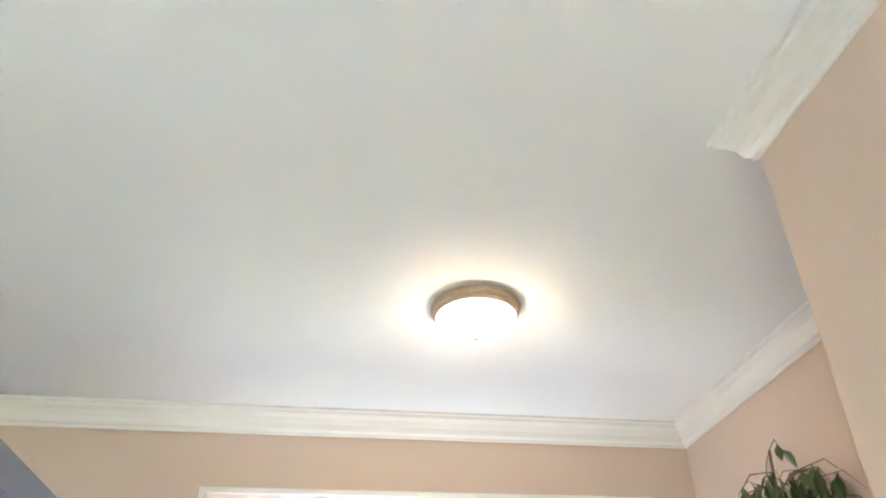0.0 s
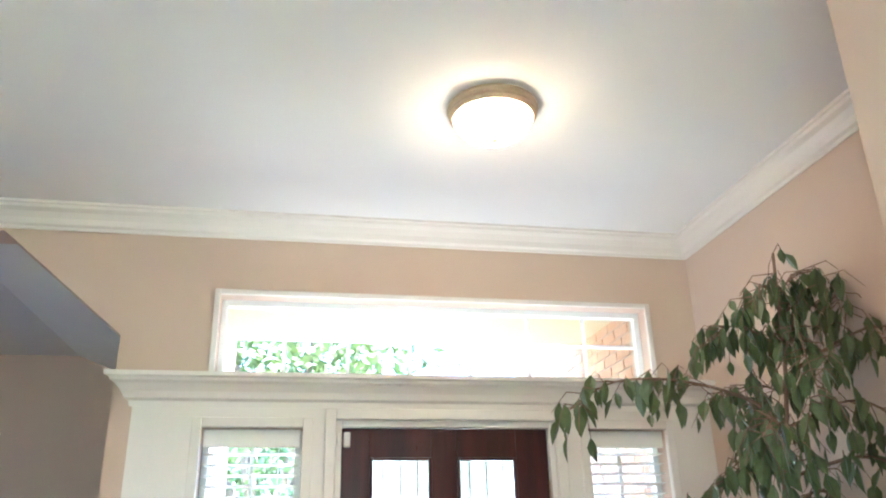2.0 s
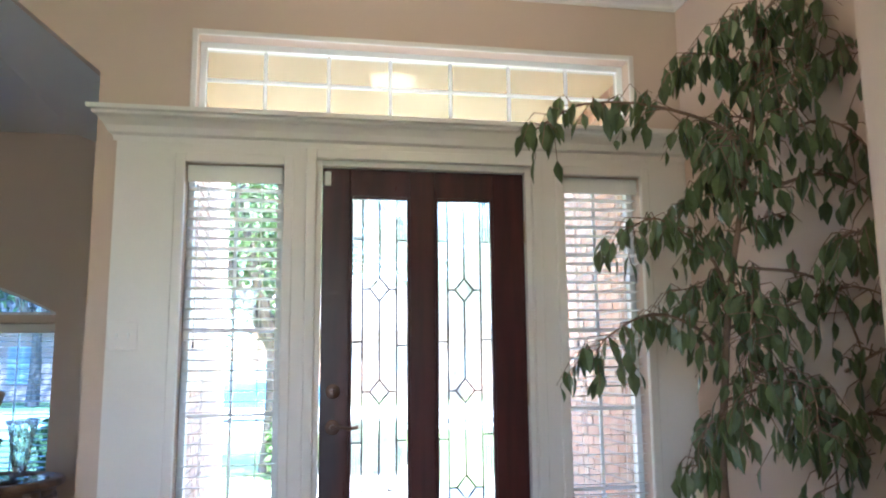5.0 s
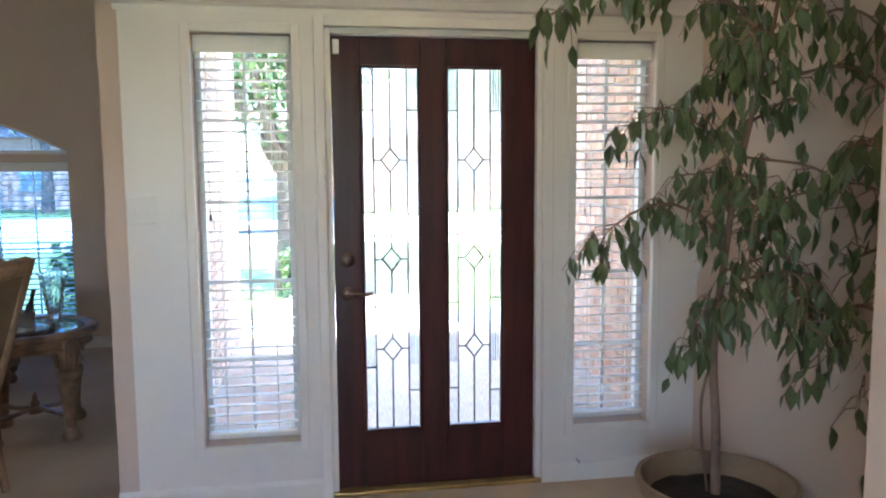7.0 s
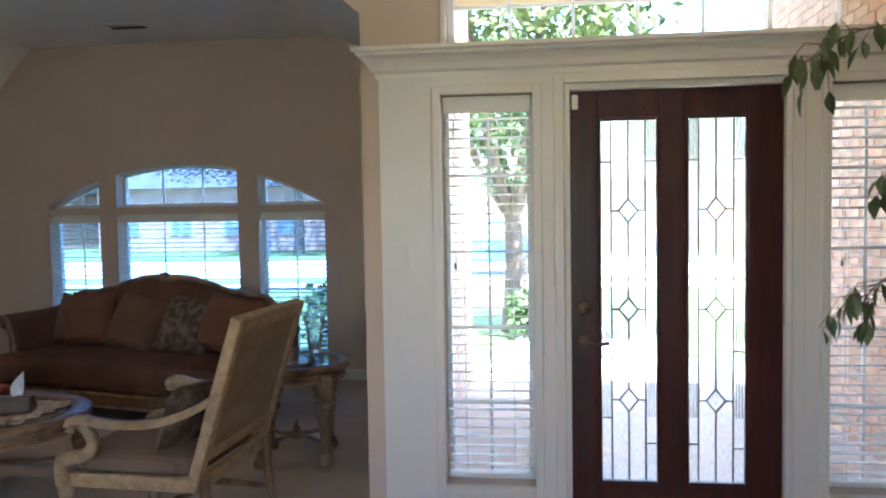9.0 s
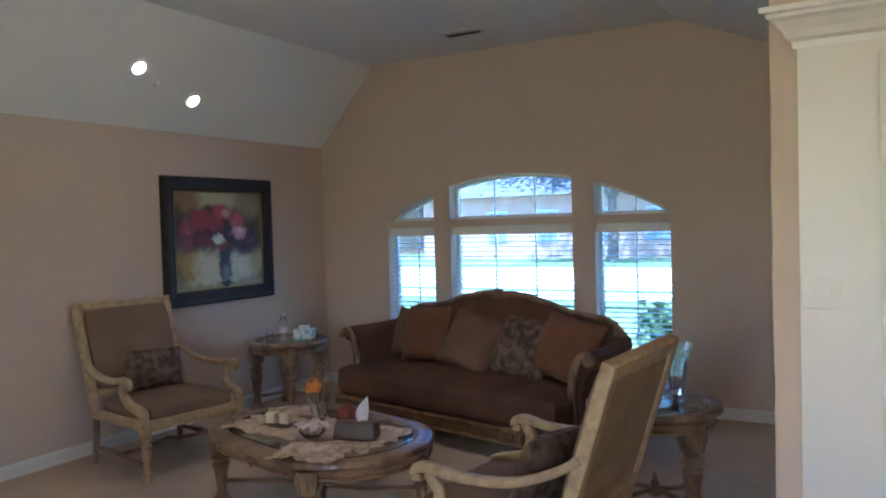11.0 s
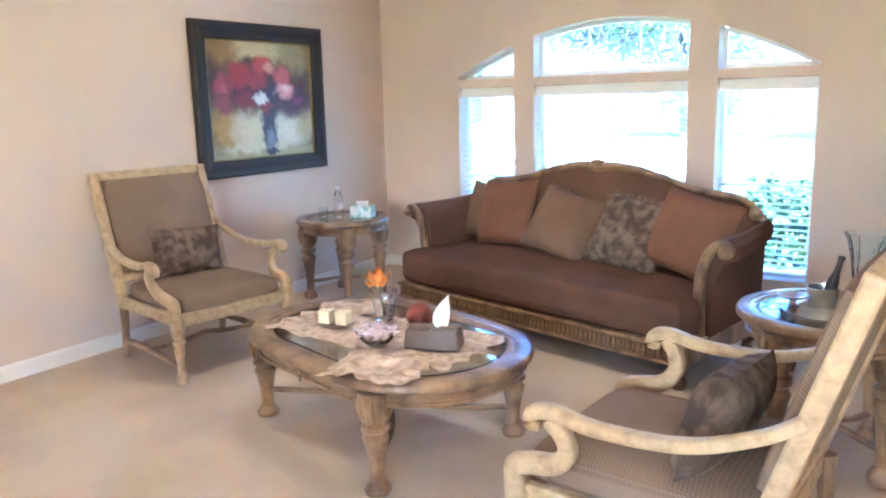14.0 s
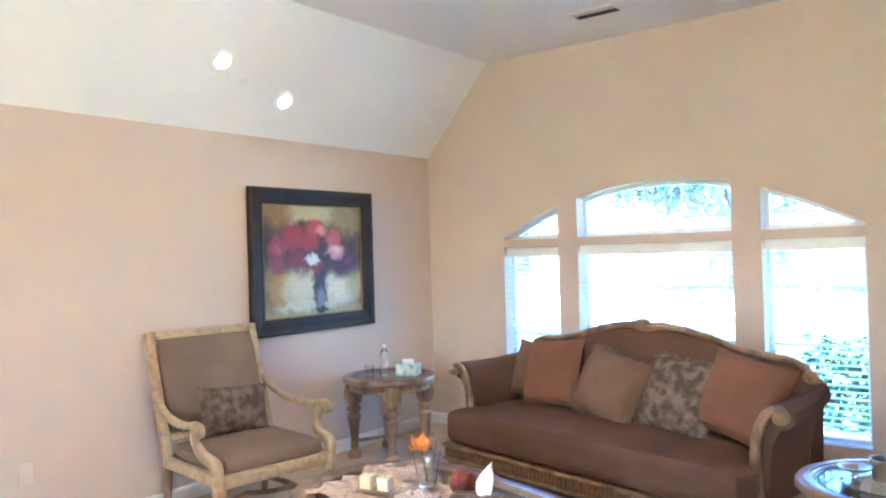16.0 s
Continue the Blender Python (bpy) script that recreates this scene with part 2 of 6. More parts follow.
LEADED = cathedral()
RIBBED = glass("ribbed_glass", (0.80, 0.83, 0.84), 0.05, thin=False)
DOME = glow("lamp_glass", (1.0, 0.69, 0.36), 1.05)
DOME2 = glow("dim_lamp_glass", (1.0, 0.88, 0.72), 1.0)
CANLIGHT = glow("recessed_bulb", (1.0, 0.94, 0.84), 0.8)
# transom and sidelight panes darkened so the view outside is less bright
TRANSOM = glass("transom_glass", (0.46, 0.46, 0.42))
TINT = glass("dimming_entry_glass", (0.66, 0.72, 0.75))
# heavy pane tint that takes down the outdoor brightness in the living room windows
DIMGLASS = glass("dimming_glass", (0.11, 0.195, 0.335))


# ---- mesh helpers ----
def thing(name, label, category, m=None, group="", kind=""):
    """An empty at a thing's base that parents its parts."""
    ob = new(name)
    ob.empty_display_size = 0.1
    if m is not None:
        ob.matrix_basis = m
    return tagged(ob, label, category, group, kind)


def part(name, bm, mat, parent=None, label="", smooth=False, m=None):
    """Links a bmesh as one mesh object under a thing or a part."""
    me = bpy.data.meshes.new(name)
    bm.normal_update()
    bm.to_mesh(me)
    bm.free()
    for mt in (mat if isinstance(mat, (list, tuple)) else [mat]):
        me.materials.append(mt)
    if smooth:
        me.polygons.foreach_set("use_smooth", [True] * len(me.polygons))
        me.set_sharp_from_angle(angle=radians(38))
    ob = new(name, me)
    ob.parent = parent
    if m is not None:
        ob.matrix_basis = m
    if label:
        ob["label"] = label
    return ob


def add_box(bm, a, b, bevel=0.0, segs=1, m=None):
    """A box between two corners, optionally bevelled, into bm."""
    x0, y0, z0 = a
    x1, y1, z1 = b
    r = bmesh.ops.create_cube(bm, size=1.0)
    vs = r["verts"]
    bmesh.ops.scale(bm, vec=(x1 - x0, y1 - y0, z1 - z0), verts=vs)
    bmesh.ops.translate(bm, vec=((x0 + x1) / 2, (y0 + y1) / 2, (z0 + z1) / 2), verts=vs)
    if bevel:
        es = list({e for v in vs for e in v.link_edges})
        r = bmesh.ops.bevel(bm, geom=es, offset=bevel, segments=segs, affect="EDGES", profile=0.5, clamp_overlap=True)
        vs = list({v for f in r["faces"] for v in f.verts} | {v for v in vs if v.is_valid})
    if m is not None:
        bmesh.ops.transform(bm, matrix=m, verts=vs)
    return vs


def box(a, b, bevel=0.0, segs=1, m=None):
    bm = bmesh.new()
    add_box(bm, a, b, bevel, segs, m)
    return bm


def add_prism(bm, pts, y0, y1, axis="y"):
    """A slab whose outline pts lies in the xz plane (axis y), yz plane (axis x) or xy plane (axis z), between two depths."""
    def at(p, d):
        return {"y": (p[0], d, p[1]), "x": (d, p[0], p[1]), "z": (p[0], p[1], d)}[axis]
    f = [bm.verts.new(at(p, y0)) for p in pts]
    g = [bm.verts.new(at(p, y1)) for p in pts]
    n = len(pts)
    fs = [bm.faces.new(f), bm.faces.new(g[::-1])]
    for i in range(n):
        fs.append(bm.faces.new((f[i], g[i], g[(i + 1) % n], f[(i + 1) % n])))
    bmesh.ops.recalc_face_normals(bm, faces=fs)
    return f + g


def prism(pts, y0, y1, axis="y"):
    bm = bmesh.new()
    add_prism(bm, pts, y0, y1, axis)
    return bm


def add_lathe(bm, prof, segs=20, m=None, cap=True):
    """A turned form from (radius, height) pairs, about z."""
    rings = []
    made = []
    for r, z in prof:
        ring = [bm.verts.new((r * math.cos(2 * math.pi * k / segs), r * math.sin(2 * math.pi * k / segs), z)) for k in range(segs)]
        rings.append(ring)
        made += ring
    for p, q in zip(rings, rings[1:]):
        for k in range(segs):
            bm.faces.new((p[k], p[(k + 1) % segs], q[(k + 1) % segs], q[k]))
    if cap:
        bm.faces.new(rings[0][::-1])
        bm.faces.new(rings[-1])
    if m is not None:
        bmesh.ops.transform(bm, matrix=m, verts=made)
    return made


def lathe(prof, segs=20, m=None, cap=True):
    bm = bmesh.new()
    add_lathe(bm, prof, segs, m, cap)
    return bm


def add_tube(bm, pts, radii, segs=8, flat=1.0, up=(0, 0, 1), square=1.0):
    """A tapered bar of elliptic section along pts; flat squeezes it along the second axis, square under 1 makes it boxier."""
    def lobe(v):
        return math.copysign(abs(v) ** square, v)
    pts = [Vector(p) for p in pts]
    if not isinstance(radii, (list, tuple)):
        radii = [radii] * len(pts)
    rings = []
    for i, p in enumerate(pts):
        d = (pts[min(i + 1, len(pts) - 1)] - pts[max(i - 1, 0)]).normalized()
        ref = Vector(up) if abs(d.dot(Vector(up))) < 0.95 else Vector((1, 0, 0))
        s = d.cross(ref).normalized()
        u = s.cross(d).normalized()
        rings.append([bm.verts.new(p + radii[i] * (lobe(math.cos(2 * math.pi * k / segs)) * s + flat * lobe(math.sin(2 * math.pi * k / segs)) * u)) for k in range(segs)])
    for a, b in zip(rings, rings[1:]):
        for k in range(segs):
            bm.faces.new((a[k], a[(k + 1) % segs], b[(k + 1) % segs], b[k]))
    bm.faces.new(rings[0][::-1])
    bm.faces.new(rings[-1])
    return [v for r in rings for v in r]


def tube(pts, radii, segs=8, flat=1.0, up=(0, 0, 1), square=1.0):
    bm = bmesh.new()
    add_tube(bm, pts, radii, segs, flat, up, square)
    return bm


def spline(pts, n=8):
    """Points along a smooth curve through pts (Catmull-Rom)."""
    p = [Vector(q) for q in pts]
    p = [2 * p[0] - p[1]] + p + [2 * p[-1] - p[-2]]
    out = []
    for i in range(1, len(p) - 2):
        for k in range(n):
            t = k / n
            a, b, c, d = p[i - 1], p[i], p[i + 1], p[i + 2]
            out.append(0.5 * ((2 * b) + (c - a) * t + (2 * a - 5 * b + 4 * c - d) * t * t + (3 * b - a - 3 * c + d) * t ** 3))
    out.append(p[-2])
    return out


def sweep_profile(bm, prof, start, end, out, mitre0=0.0, mitre1=0.0):
    """A moulding along a straight wall: prof is (out from the wall, z); mitres lengthen the ends with the projection."""
    s, e, o = Vector(start), Vector(end), Vector(out)
    d = (e - s).normalized()
    a = [bm.verts.new(s + o * p + Vector((0, 0, z)) - d * p * mitre0) for p, z in prof]
    b = [bm.verts.new(e + o * p + Vector((0, 0, z)) + d * p * mitre1) for p, z in prof]
    n = len(prof)
    fs = [bm.faces.new((a[i], a[(i + 1) % n], b[(i + 1) % n], b[i])) for i in range(n)]
    fs += [bm.faces.new(a[::-1]), bm.faces.new(b)]
    bmesh.ops.recalc_face_normals(bm, faces=fs)


def setting(name, bm, mat, label="", smooth=False, category=""):
    return tagged(part(name, bm, mat, None, "", smooth), label, category, "", "structure")


# ---- plan ----
XL, XR = -6.00, -1.42            # living room, painting wall and porch-side wall
YW = 3.325                       # living room window wall
JX = -1.40                       # jamb of the wide opening
RX = 1.245                       # entry alcove's side wall
NX, NY = 0.50, -2.10             # corner of the hall wall
BY = -5.6                        # wall behind
HC = 3.00                        # entry ceiling
KZ, FZ = 2.372, 3.12              # living room knee height and flat ceiling
CL, CR = -5.34, -2.45            # creases of the living room ceiling
KR = 2.70                        # lower edge of its shallower slope
ARC_X, ARC_Z, ARC_R = -3.873, 2.005, 2.427
WINS = [(-5.218, -4.704), (-4.530, -3.345), (-3.150, -2.525)]
SILL, RAIL0, RAIL1 = 0.20, 1.545, 1.610


def arc(x):
    return ARC_Z - (x - ARC_X) ** 2 / (2 * ARC_R)


# floors
setting("floor", box((-6.3, BY - 0.2, -0.12), (2.0, YW + 0.2, 0.0)), CARPET, "cream wall-to-wall carpet, lightly trodden")

# entry wall with door, sidelights, transom and the clipped corner of the wide opening
DOOR = (-0.485, 0.485, 2.08)
SIDE = [(-1.034, -0.624), (0.636, 1.012)]
SZ0, SZ1 = 0.268, 2.045
TR = (-1.004, 0.985, 2.268, 2.623)
bm = bmesh.new()
T0, T1 = 0.0, 0.16


def strip(bm, x0, x1, spans, y0, y1):
    for z0, z1 in spans:
        add_prism(bm, [(x0, z0), (x1, z0), (x1, z1), (x0, z1)], y0, y1)


TOPW = 3.4
strip(bm, JX, SIDE[0][0], [(-0.1, TR[2]), (TR[2], TOPW)], T0, T1)
strip(bm, SIDE[0][0], TR[0], [(-0.1, SZ0), (SZ1, TOPW)], T0, T1)
strip(bm, TR[0], SIDE[0][1], [(-0.1, SZ0), (SZ1, TR[2]), (TR[3], TOPW)], T0, T1)
strip(bm, SIDE[0][1], DOOR[0], [(-0.1, TR[2]), (TR[3], TOPW)], T0, T1)
strip(bm, DOOR[0], DOOR[1], [(DOOR[2], TR[2]), (TR[3], TOPW)], T0, T1)
strip(bm, DOOR[1], SIDE[1][0], [(-0.1, TR[2]), (TR[3], TOPW)], T0, T1)
strip(bm, SIDE[1][0], TR[1], [(-0.1, SZ0), (SZ1, TR[2]), (TR[3], TOPW)], T0, T1)
strip(bm, TR[1], SIDE[1][1], [(-0.1, SZ0), (SZ1, TOPW)], T0, T1)
strip(bm, SIDE[1][1], RX, [(-0.1, TOPW)], T0, T1)
# header of the wide opening, with its clipped corner
HX = -4.0                        # the header ends here and the living room ceiling runs on
add_prism(bm, [(JX, 2.43), (JX, TOPW), (HX, TOPW), (HX, 2.88), (-1.93, 2.88)], T0, T1)
bmesh.ops.remove_doubles(bm, verts=bm.verts, dist=1e-4)
setting("wall_entry", bm, WALL, "tan painted entry wall above the white door surround")
setting("wall_alcove", box((RX, NY, -0.1), (RX + 0.15, T1, 3.4)), WALL, "tan painted side wall of the entry alcove")
setting("wall_hall", box((NX, BY, -0.1), (RX + 0.15, NY, 3.4), 0.012, 2), WALL, "tan painted hall wall with rounded corner")
bm = bmesh.new()
# unseen opening, added so that soft light enters from behind
BACKW = [(-2.3, -1.1)]
strip(bm, XL, BACKW[0][0], [(-0.1, 3.4)], BY - 0.15, BY)
strip(bm, *BACKW[0], [(-0.1, 0.9), (2.1, 3.4)], BY - 0.15, BY)
strip(bm, BACKW[0][1], NX, [(-0.1, 3.4)], BY - 0.15, BY)
bmesh.ops.remove_doubles(bm, verts=bm.verts, dist=1e-4)
setting("wall_back", bm, WALL, "plain tan wall behind the hall with a garden window")
setting("wall_living_west", box((XL - 0.15, BY, -0.1), (XL, YW + 0.2, 3.4)), WALL, "plain tan wall with a flower painting")
setting("wall_living_east", box((XR, T1, -0.1), (XR + 0.16, YW + 0.2, 3.4)), WALL, "plain tan wall of the living room")
# ceilings
setting("wall_beam", box((HX, BY, 2.88), (HX + 0.14, T0, 3.4)), WALL, "tan beam between hall and living room ceilings")
setting("ceiling_entry", box((HX + 0.14, BY, HC), (RX + 0.1, T0, HC + 0.1)), CEIL, "flat white painted ceiling")
bm = bmesh.new()
add_prism(bm, [(XL, KZ), (CL, FZ), (CR, FZ), (XR, KR), (XR, KR + 0.12), (CR, FZ + 0.12), (CL, FZ + 0.12), (XL, KZ + 0.12)], T1, YW)
add_prism(bm, [(XL, KZ), (CL, FZ), (HX, FZ), (HX, FZ + 0.12), (CL, FZ + 0.12), (XL, KZ + 0.12)], BY, T1)
bmesh.ops.remove_doubles(bm, verts=bm.verts, dist=1e-4)
setting("ceiling_living_room", bm, CEIL, "white ceiling with two sloping sides")
# window wall with three openings under one shallow arch
bm = bmesh.new()
edges = [XL] + [v for w in WINS for v in w] + [XR]
for i in range(0, len(edges) - 1):
    a, b = edges[i], edges[i + 1]
    if i % 2 == 0:
        strip(bm, a, b, [(-0.1, 3.4)], YW, YW + 0.2)
    else:
        strip(bm, a, b, [(-0.1, SILL)], YW, YW + 0.2)
        n = 10
        for k in range(n):
            u, v = a + (b - a) * k / n, a + (b - a) * (k + 1) / n
            add_prism(bm, [(u, arc(u)), (v, arc(v)), (v, 3.4), (u, 3.4)], YW, YW + 0.2)
bmesh.ops.remove_doubles(bm, verts=bm.verts, dist=1e-4)
setting("wall_living_north", bm, WALL, "tan wall with three windows under one arch")
# ---- mouldings and trim ----
CROWN = [(0, 0), (0, -0.108), (0.008, -0.108), (0.011, -0.096), (0.024, -0.088), (0.032, -0.064), (0.048, -0.040), (0.066, -0.027), (0.070, -0.014), (0.080, -0.011), (0.080, 0)]
bm = bmesh.new()
sweep_profile(bm, CROWN, (HX + 0.14, 0, HC), (RX, 0, HC), (0, -1, 0), 0, -1)
sweep_profile(bm, CROWN, (RX, 0, HC), (RX, NY, HC), (-1, 0, 0), -1, -1)
sweep_profile(bm, CROWN, (RX, NY, HC), (NX, NY, HC), (0, 1, 0), -1, 1)
sweep_profile(bm, CROWN, (NX, NY, HC), (NX, BY, HC), (-1, 0, 0), 1, 0)
setting("trim_crown", bm, TRIM, "white stepped crown moulding", category="moulding")
SHELF = [(0.0, 2.128), (0.014, 2.128), (0.018, 2.150), (0.034, 2.160), (0.046, 2.186), (0.070, 2.214), (0.086, 2.224), (0.090, 2.236), (0.106, 2.240), (0.108, 2.258), (0.0, 2.258)]
bm = bmesh.new()
sweep_profile(bm, SHELF, (-1.315, 0, 0), (RX, 0, 0), (0, -1, 0), 1, 0)
setting("trim_shelf", bm, TRIM, "white moulded ledge above the entry door", category="ledge")
# white boards round door and sidelights
bm = bmesh.new()
PX = -1.315
strip(bm, PX, SIDE[0][0], [(0, 2.128)], -0.012, -0.0005)
strip(bm, SIDE[0][0], SIDE[0][1], [(0, SZ0), (SZ1, 2.128)], -0.012, -0.0005)
strip(bm, SIDE[0][1], DOOR[0], [(0, 2.128)], -0.012, -0.0005)
strip(bm, DOOR[0], DOOR[1], [(DOOR[2], 2.128)], -0.012, -0.0005)
strip(bm, DOOR[1], SIDE[1][0], [(0, 2.128)], -0.012, -0.0005)
strip(bm, SIDE[1][0], SIDE[1][1], [(0, SZ0), (SZ1, 2.128)], -0.012, -0.0005)
strip(bm, SIDE[1][1], RX, [(0, 2.128)], -0.012, -0.0005)
setting("trim_surround", bm, TRIM, "white painted boards round the entry door", category="surround")


def casing(name, x0, x1, z0, z1, w, sides="ltrb", y=-0.012, d=0.014, label="white painted casing"):
    """A picture frame of mouldings round an opening, proud of the wall."""
    bm = bmesh.new()
    if "l" in sides:
        add_box(bm, (x0 - w, y - d, z0 - (w if "b" in sides else 0)), (x0, y, z1 + w), 0.003)
    if "r" in sides:
        add_box(bm, (x1, y - d, z0 - (w if "b" in sides else 0)), (x1 + w, y, z1 + w), 0.003)
    add_box(bm, (x0, y - d, z1), (x1, y, z1 + w), 0.003)
    if "b" in sides:
        add_box(bm, (x0, y - d, z0 - w), (x1, y, z0), 0.003)
    return setting(name, bm, TRIM, label, category="casing")


for a, b in SIDE:
    casing("trim_sidelight", a, b, SZ0, SZ1, 0.040)
casing("trim_door", DOOR[0], DOOR[1], 0, DOOR[2], 0.045, "ltr")
casing("trim_transom", TR[0], TR[1], TR[2], TR[3], 0.026, "ltr", 0.0, 0.012)
BASE = [(0, 0), (0.014, 0), (0.014, 0.075), (0.008, 0.088), (0, 0.092)]
bm = bmesh.new()
sweep_profile(bm, BASE, (JX, -0.012, 0), (DOOR[0] - 0.045, -0.012, 0), (0, -1, 0))
sweep_profile(bm, BASE, (DOOR[1] + 0.045, -0.012, 0), (RX, -0.012, 0), (0, -1, 0))
sweep_profile(bm, BASE, (RX, -0.03, 0), (RX, NY, 0), (-1, 0, 0))
sweep_profile(bm, BASE, (NX, NY, 0), (NX, BY, 0), (-1, 0, 0))
sweep_profile(bm, BASE, (XL, BY, 0), (XL, YW, 0), (1, 0, 0))
sweep_profile(bm, BASE, (XL + 0.014, YW, 0), (XR - 0.014, YW, 0), (0, -1, 0))
sweep_profile(bm, BASE, (XR, T1, 0), (XR, YW, 0), (-1, 0, 0))
setting("baseboard", bm, TRIM, "white painted baseboard with a rounded top")


# ---- entry door ----
def entry_door():
    d = thing("door_1", "closed mahogany entry door with two leaded glass panels", "door", kind="structure")
    w, z0, z1, y0, y1 = 0.457, 0.02, 2.05, 0.03, 0.075
    gx = [(-0.336, -0.068), (0.044, 0.312)]
    gz = (0.279, 1.927)
    stiles = [(-w, gx[0][0], "stile"), (gx[0][1], gx[1][0], "stile"), (gx[1][1], w, "stile")]
    for a, b, n in stiles:
        part(n, box((a, y0, z0), (b, y1, z1), 0.003, 2), MAHOGANY, d)
    for a, b in gx:
        part("rail", box((a, y0 + 0.001, gz[1]), (b, y1 - 0.001, z1), 0.002), MAHOGANY, d)
        part("rail", box((a, y0 + 0.001, z0), (b, y1 - 0.001, gz[0]), 0.002), MAHOGANY, d)
        bm = bmesh.new()
        bw = 0.014
        for p, q in (((a, gz[0]), (a + bw, gz[1])), ((b - bw, gz[0]), (b, gz[1])), ((a + bw, gz[0]), (b - bw, gz[0] + bw)), ((a + bw, gz[1] - bw), (b - bw, gz[1]))):
            add_box(bm, (p[0], y0 - 0.006, p[1]), (q[0], y0 + 0.02, q[1]), 0.004, 2)
        part("glazing_bead", bm, MAHOGANY, d)
    for k, (a, b) in enumerate(gx):
        pane = part("glass_pane", box((a, 0.050, gz[0]), (b, 0.056, gz[1])), LEADED, d, "textured leaded glass")
        pane.visible_shadow = False
        bm = bmesh.new()
        H, W = gz[1] - gz[0], b - a
        cx = (a + b) / 2

        def bar(x0, z0_, x1, z1_, r=0.0042):
            add_tube(bm, [(x0, 0.050, z0_), (x1, 0.050, z1_)], r, 6)
        u0, u1 = a + 0.22 * W, b - 0.22 * W
        dz = [gz[1] - f * H for f in (0.25, 0.52, 0.77)]
        h, v = 0.042, 0.052
        bar(u0, gz[1], u0, gz[0])
        bar(u1, gz[1], u1, gz[0])
        ends = [gz[1]] + dz + [gz[0]]
        for i in range(4):
            bar(cx, ends[i] - (v if i else 0), cx, ends[i + 1] + (v if i < 3 else 0))
        for z in dz:
            for s in (-1, 1):
                bar(cx + s * h, z, cx, z + v)
                bar(cx + s * h, z, cx, z - v)
                bar(cx + s * h, z, u1 if s > 0 else u0, z)
        for f in ((0.117, 0.39, 0.65, 0.82), (0.117, 0.39, 0.645, 0.89))[k]:
            bar(a, gz[1] - f * H, u0, gz[1] - f * H)
        for f in ((0.117, 0.40, 0.645, 0.89), (0.117, 0.385, 0.635, 0.90))[k]:
            bar(u1, gz[1] - f * H, b, gz[1] - f * H)
        part("lead_came", bm, LEAD, d, "dark lead strips with diamonds")
        for f0, f1 in ((0.0, 0.117), (0.55, 0.64), (0.66, 0.82)):
            for lo, hi in ((a, u0), (u1, b)):
                bm = bmesh.new()
                for j in range(4):
                    x = lo + (hi - lo) * (j + 1) / 5
                    add_tube(bm, [(x, 0.049, gz[1] - f0 * H - 0.006), (x, 0.049, gz[1] - f1 * H + 0.006)], 0.0042, 6)
                part("ribbed_strip", bm, RIBBED, d, "ribbed clear glass strip", True)
        for z in dz:
            bm = bmesh.new()
            vs = [bm.verts.new(p) for p in ((cx - h, 0.0495, z), (cx, 0.0495, z - v), (cx + h, 0.0495, z), (cx, 0.0495, z + v), (cx, 0.043, z))]
            for i in range(4):
                bm.faces.new((vs[i], vs[(i + 1) % 4], vs[4]))
            bv = part("bevel_diamond", bm, PANE, d, "bevelled glass diamond")
            bv.visible_shadow = False
    for z, n in ((0.925, "lever_handle"), (1.075, "deadbolt")):
        bm = lathe([(0.0, 0.0), (0.030, 0.0), (0.031, 0.006), (0.024, 0.012), (0.012, 0.014), (0.011, 0.035), (0.0, 0.036)], 20, pose(-0.402, y0, z, 90), False)
        if n == "lever_handle":
            add_tube(bm, spline([(-0.402, y0 - 0.036, z), (-0.37, y0 - 0.042, z + 0.003), (-0.33, y0 - 0.042, z - 0.004), (-0.295, y0 - 0.04, z + 0.002)]), 0.008, 8)
        else:
            add_box(bm, (-0.406, y0 - 0.05, z - 0.016), (-0.398, y0 - 0.03, z + 0.016), 0.003, 2)
        part(n, bm, AGED, d, "aged bronze " + n.replace("_", " "), True)
    for z in (0.25, 1.05, 1.78):
        bm = tube([(w + 0.008, y0 - 0.006, z - 0.05), (w + 0.008, y0 - 0.006, z + 0.05)], 0.008, 10)
        add_box(bm, (w - 0.002, y0 - 0.004, z - 0.05), (w + 0.02, y0 + 0.002, z + 0.05))
        part("hinge", bm, BRONZE, d)
    return d


entry_door()
bm = bmesh.new()
add_box(bm, (-0.485, 0.0, 0.0), (-0.459, 0.12, 2.08), 0.002)
add_box(bm, (0.459, 0.0, 0.0), (0.485, 0.12, 2.08), 0.002)
add_box(bm, (-0.459, 0.0, 2.053), (0.459, 0.12, 2.08), 0.002)
setting("trim_door_jamb", bm, TRIM, "white painted door jamb", category="jamb")
setting("door_threshold", box((-0.49, -0.02, 0.0), (0.49, 0.16, 0.018), 0.006, 2), BRASS, "brass-coloured door threshold", category="threshold")
sensor = thing("door_sensor", "small white alarm contact on the entry door", "sensor", pose(-0.435, 0.03, 2.0))
part("sensor_body", box((-0.014, -0.016, -0.032), (0.014, 0, 0.032), 0.004, 2), PLASTIC, sensor)
part("magnet", box((-0.043, -0.056, -0.022), (-0.031, -0.043, 0.022), 0.003, 2), PLASTIC, sensor)
switch = thing("light_switch", "almond two-gang light switch plate on the white surround", "switch", pose(-1.25, -0.0125, 1.31))
part("wall_plate", box((-0.058, -0.006, -0.058), (0.058, 0, 0.058), 0.003, 2), TRIM, switch)
for x in (-0.023, 0.023):
    part("toggle", box((x - 0.005, -0.016, -0.012), (x + 0.005, -0.006, 0.012), 0.002, 1), PLASTIC, switch)
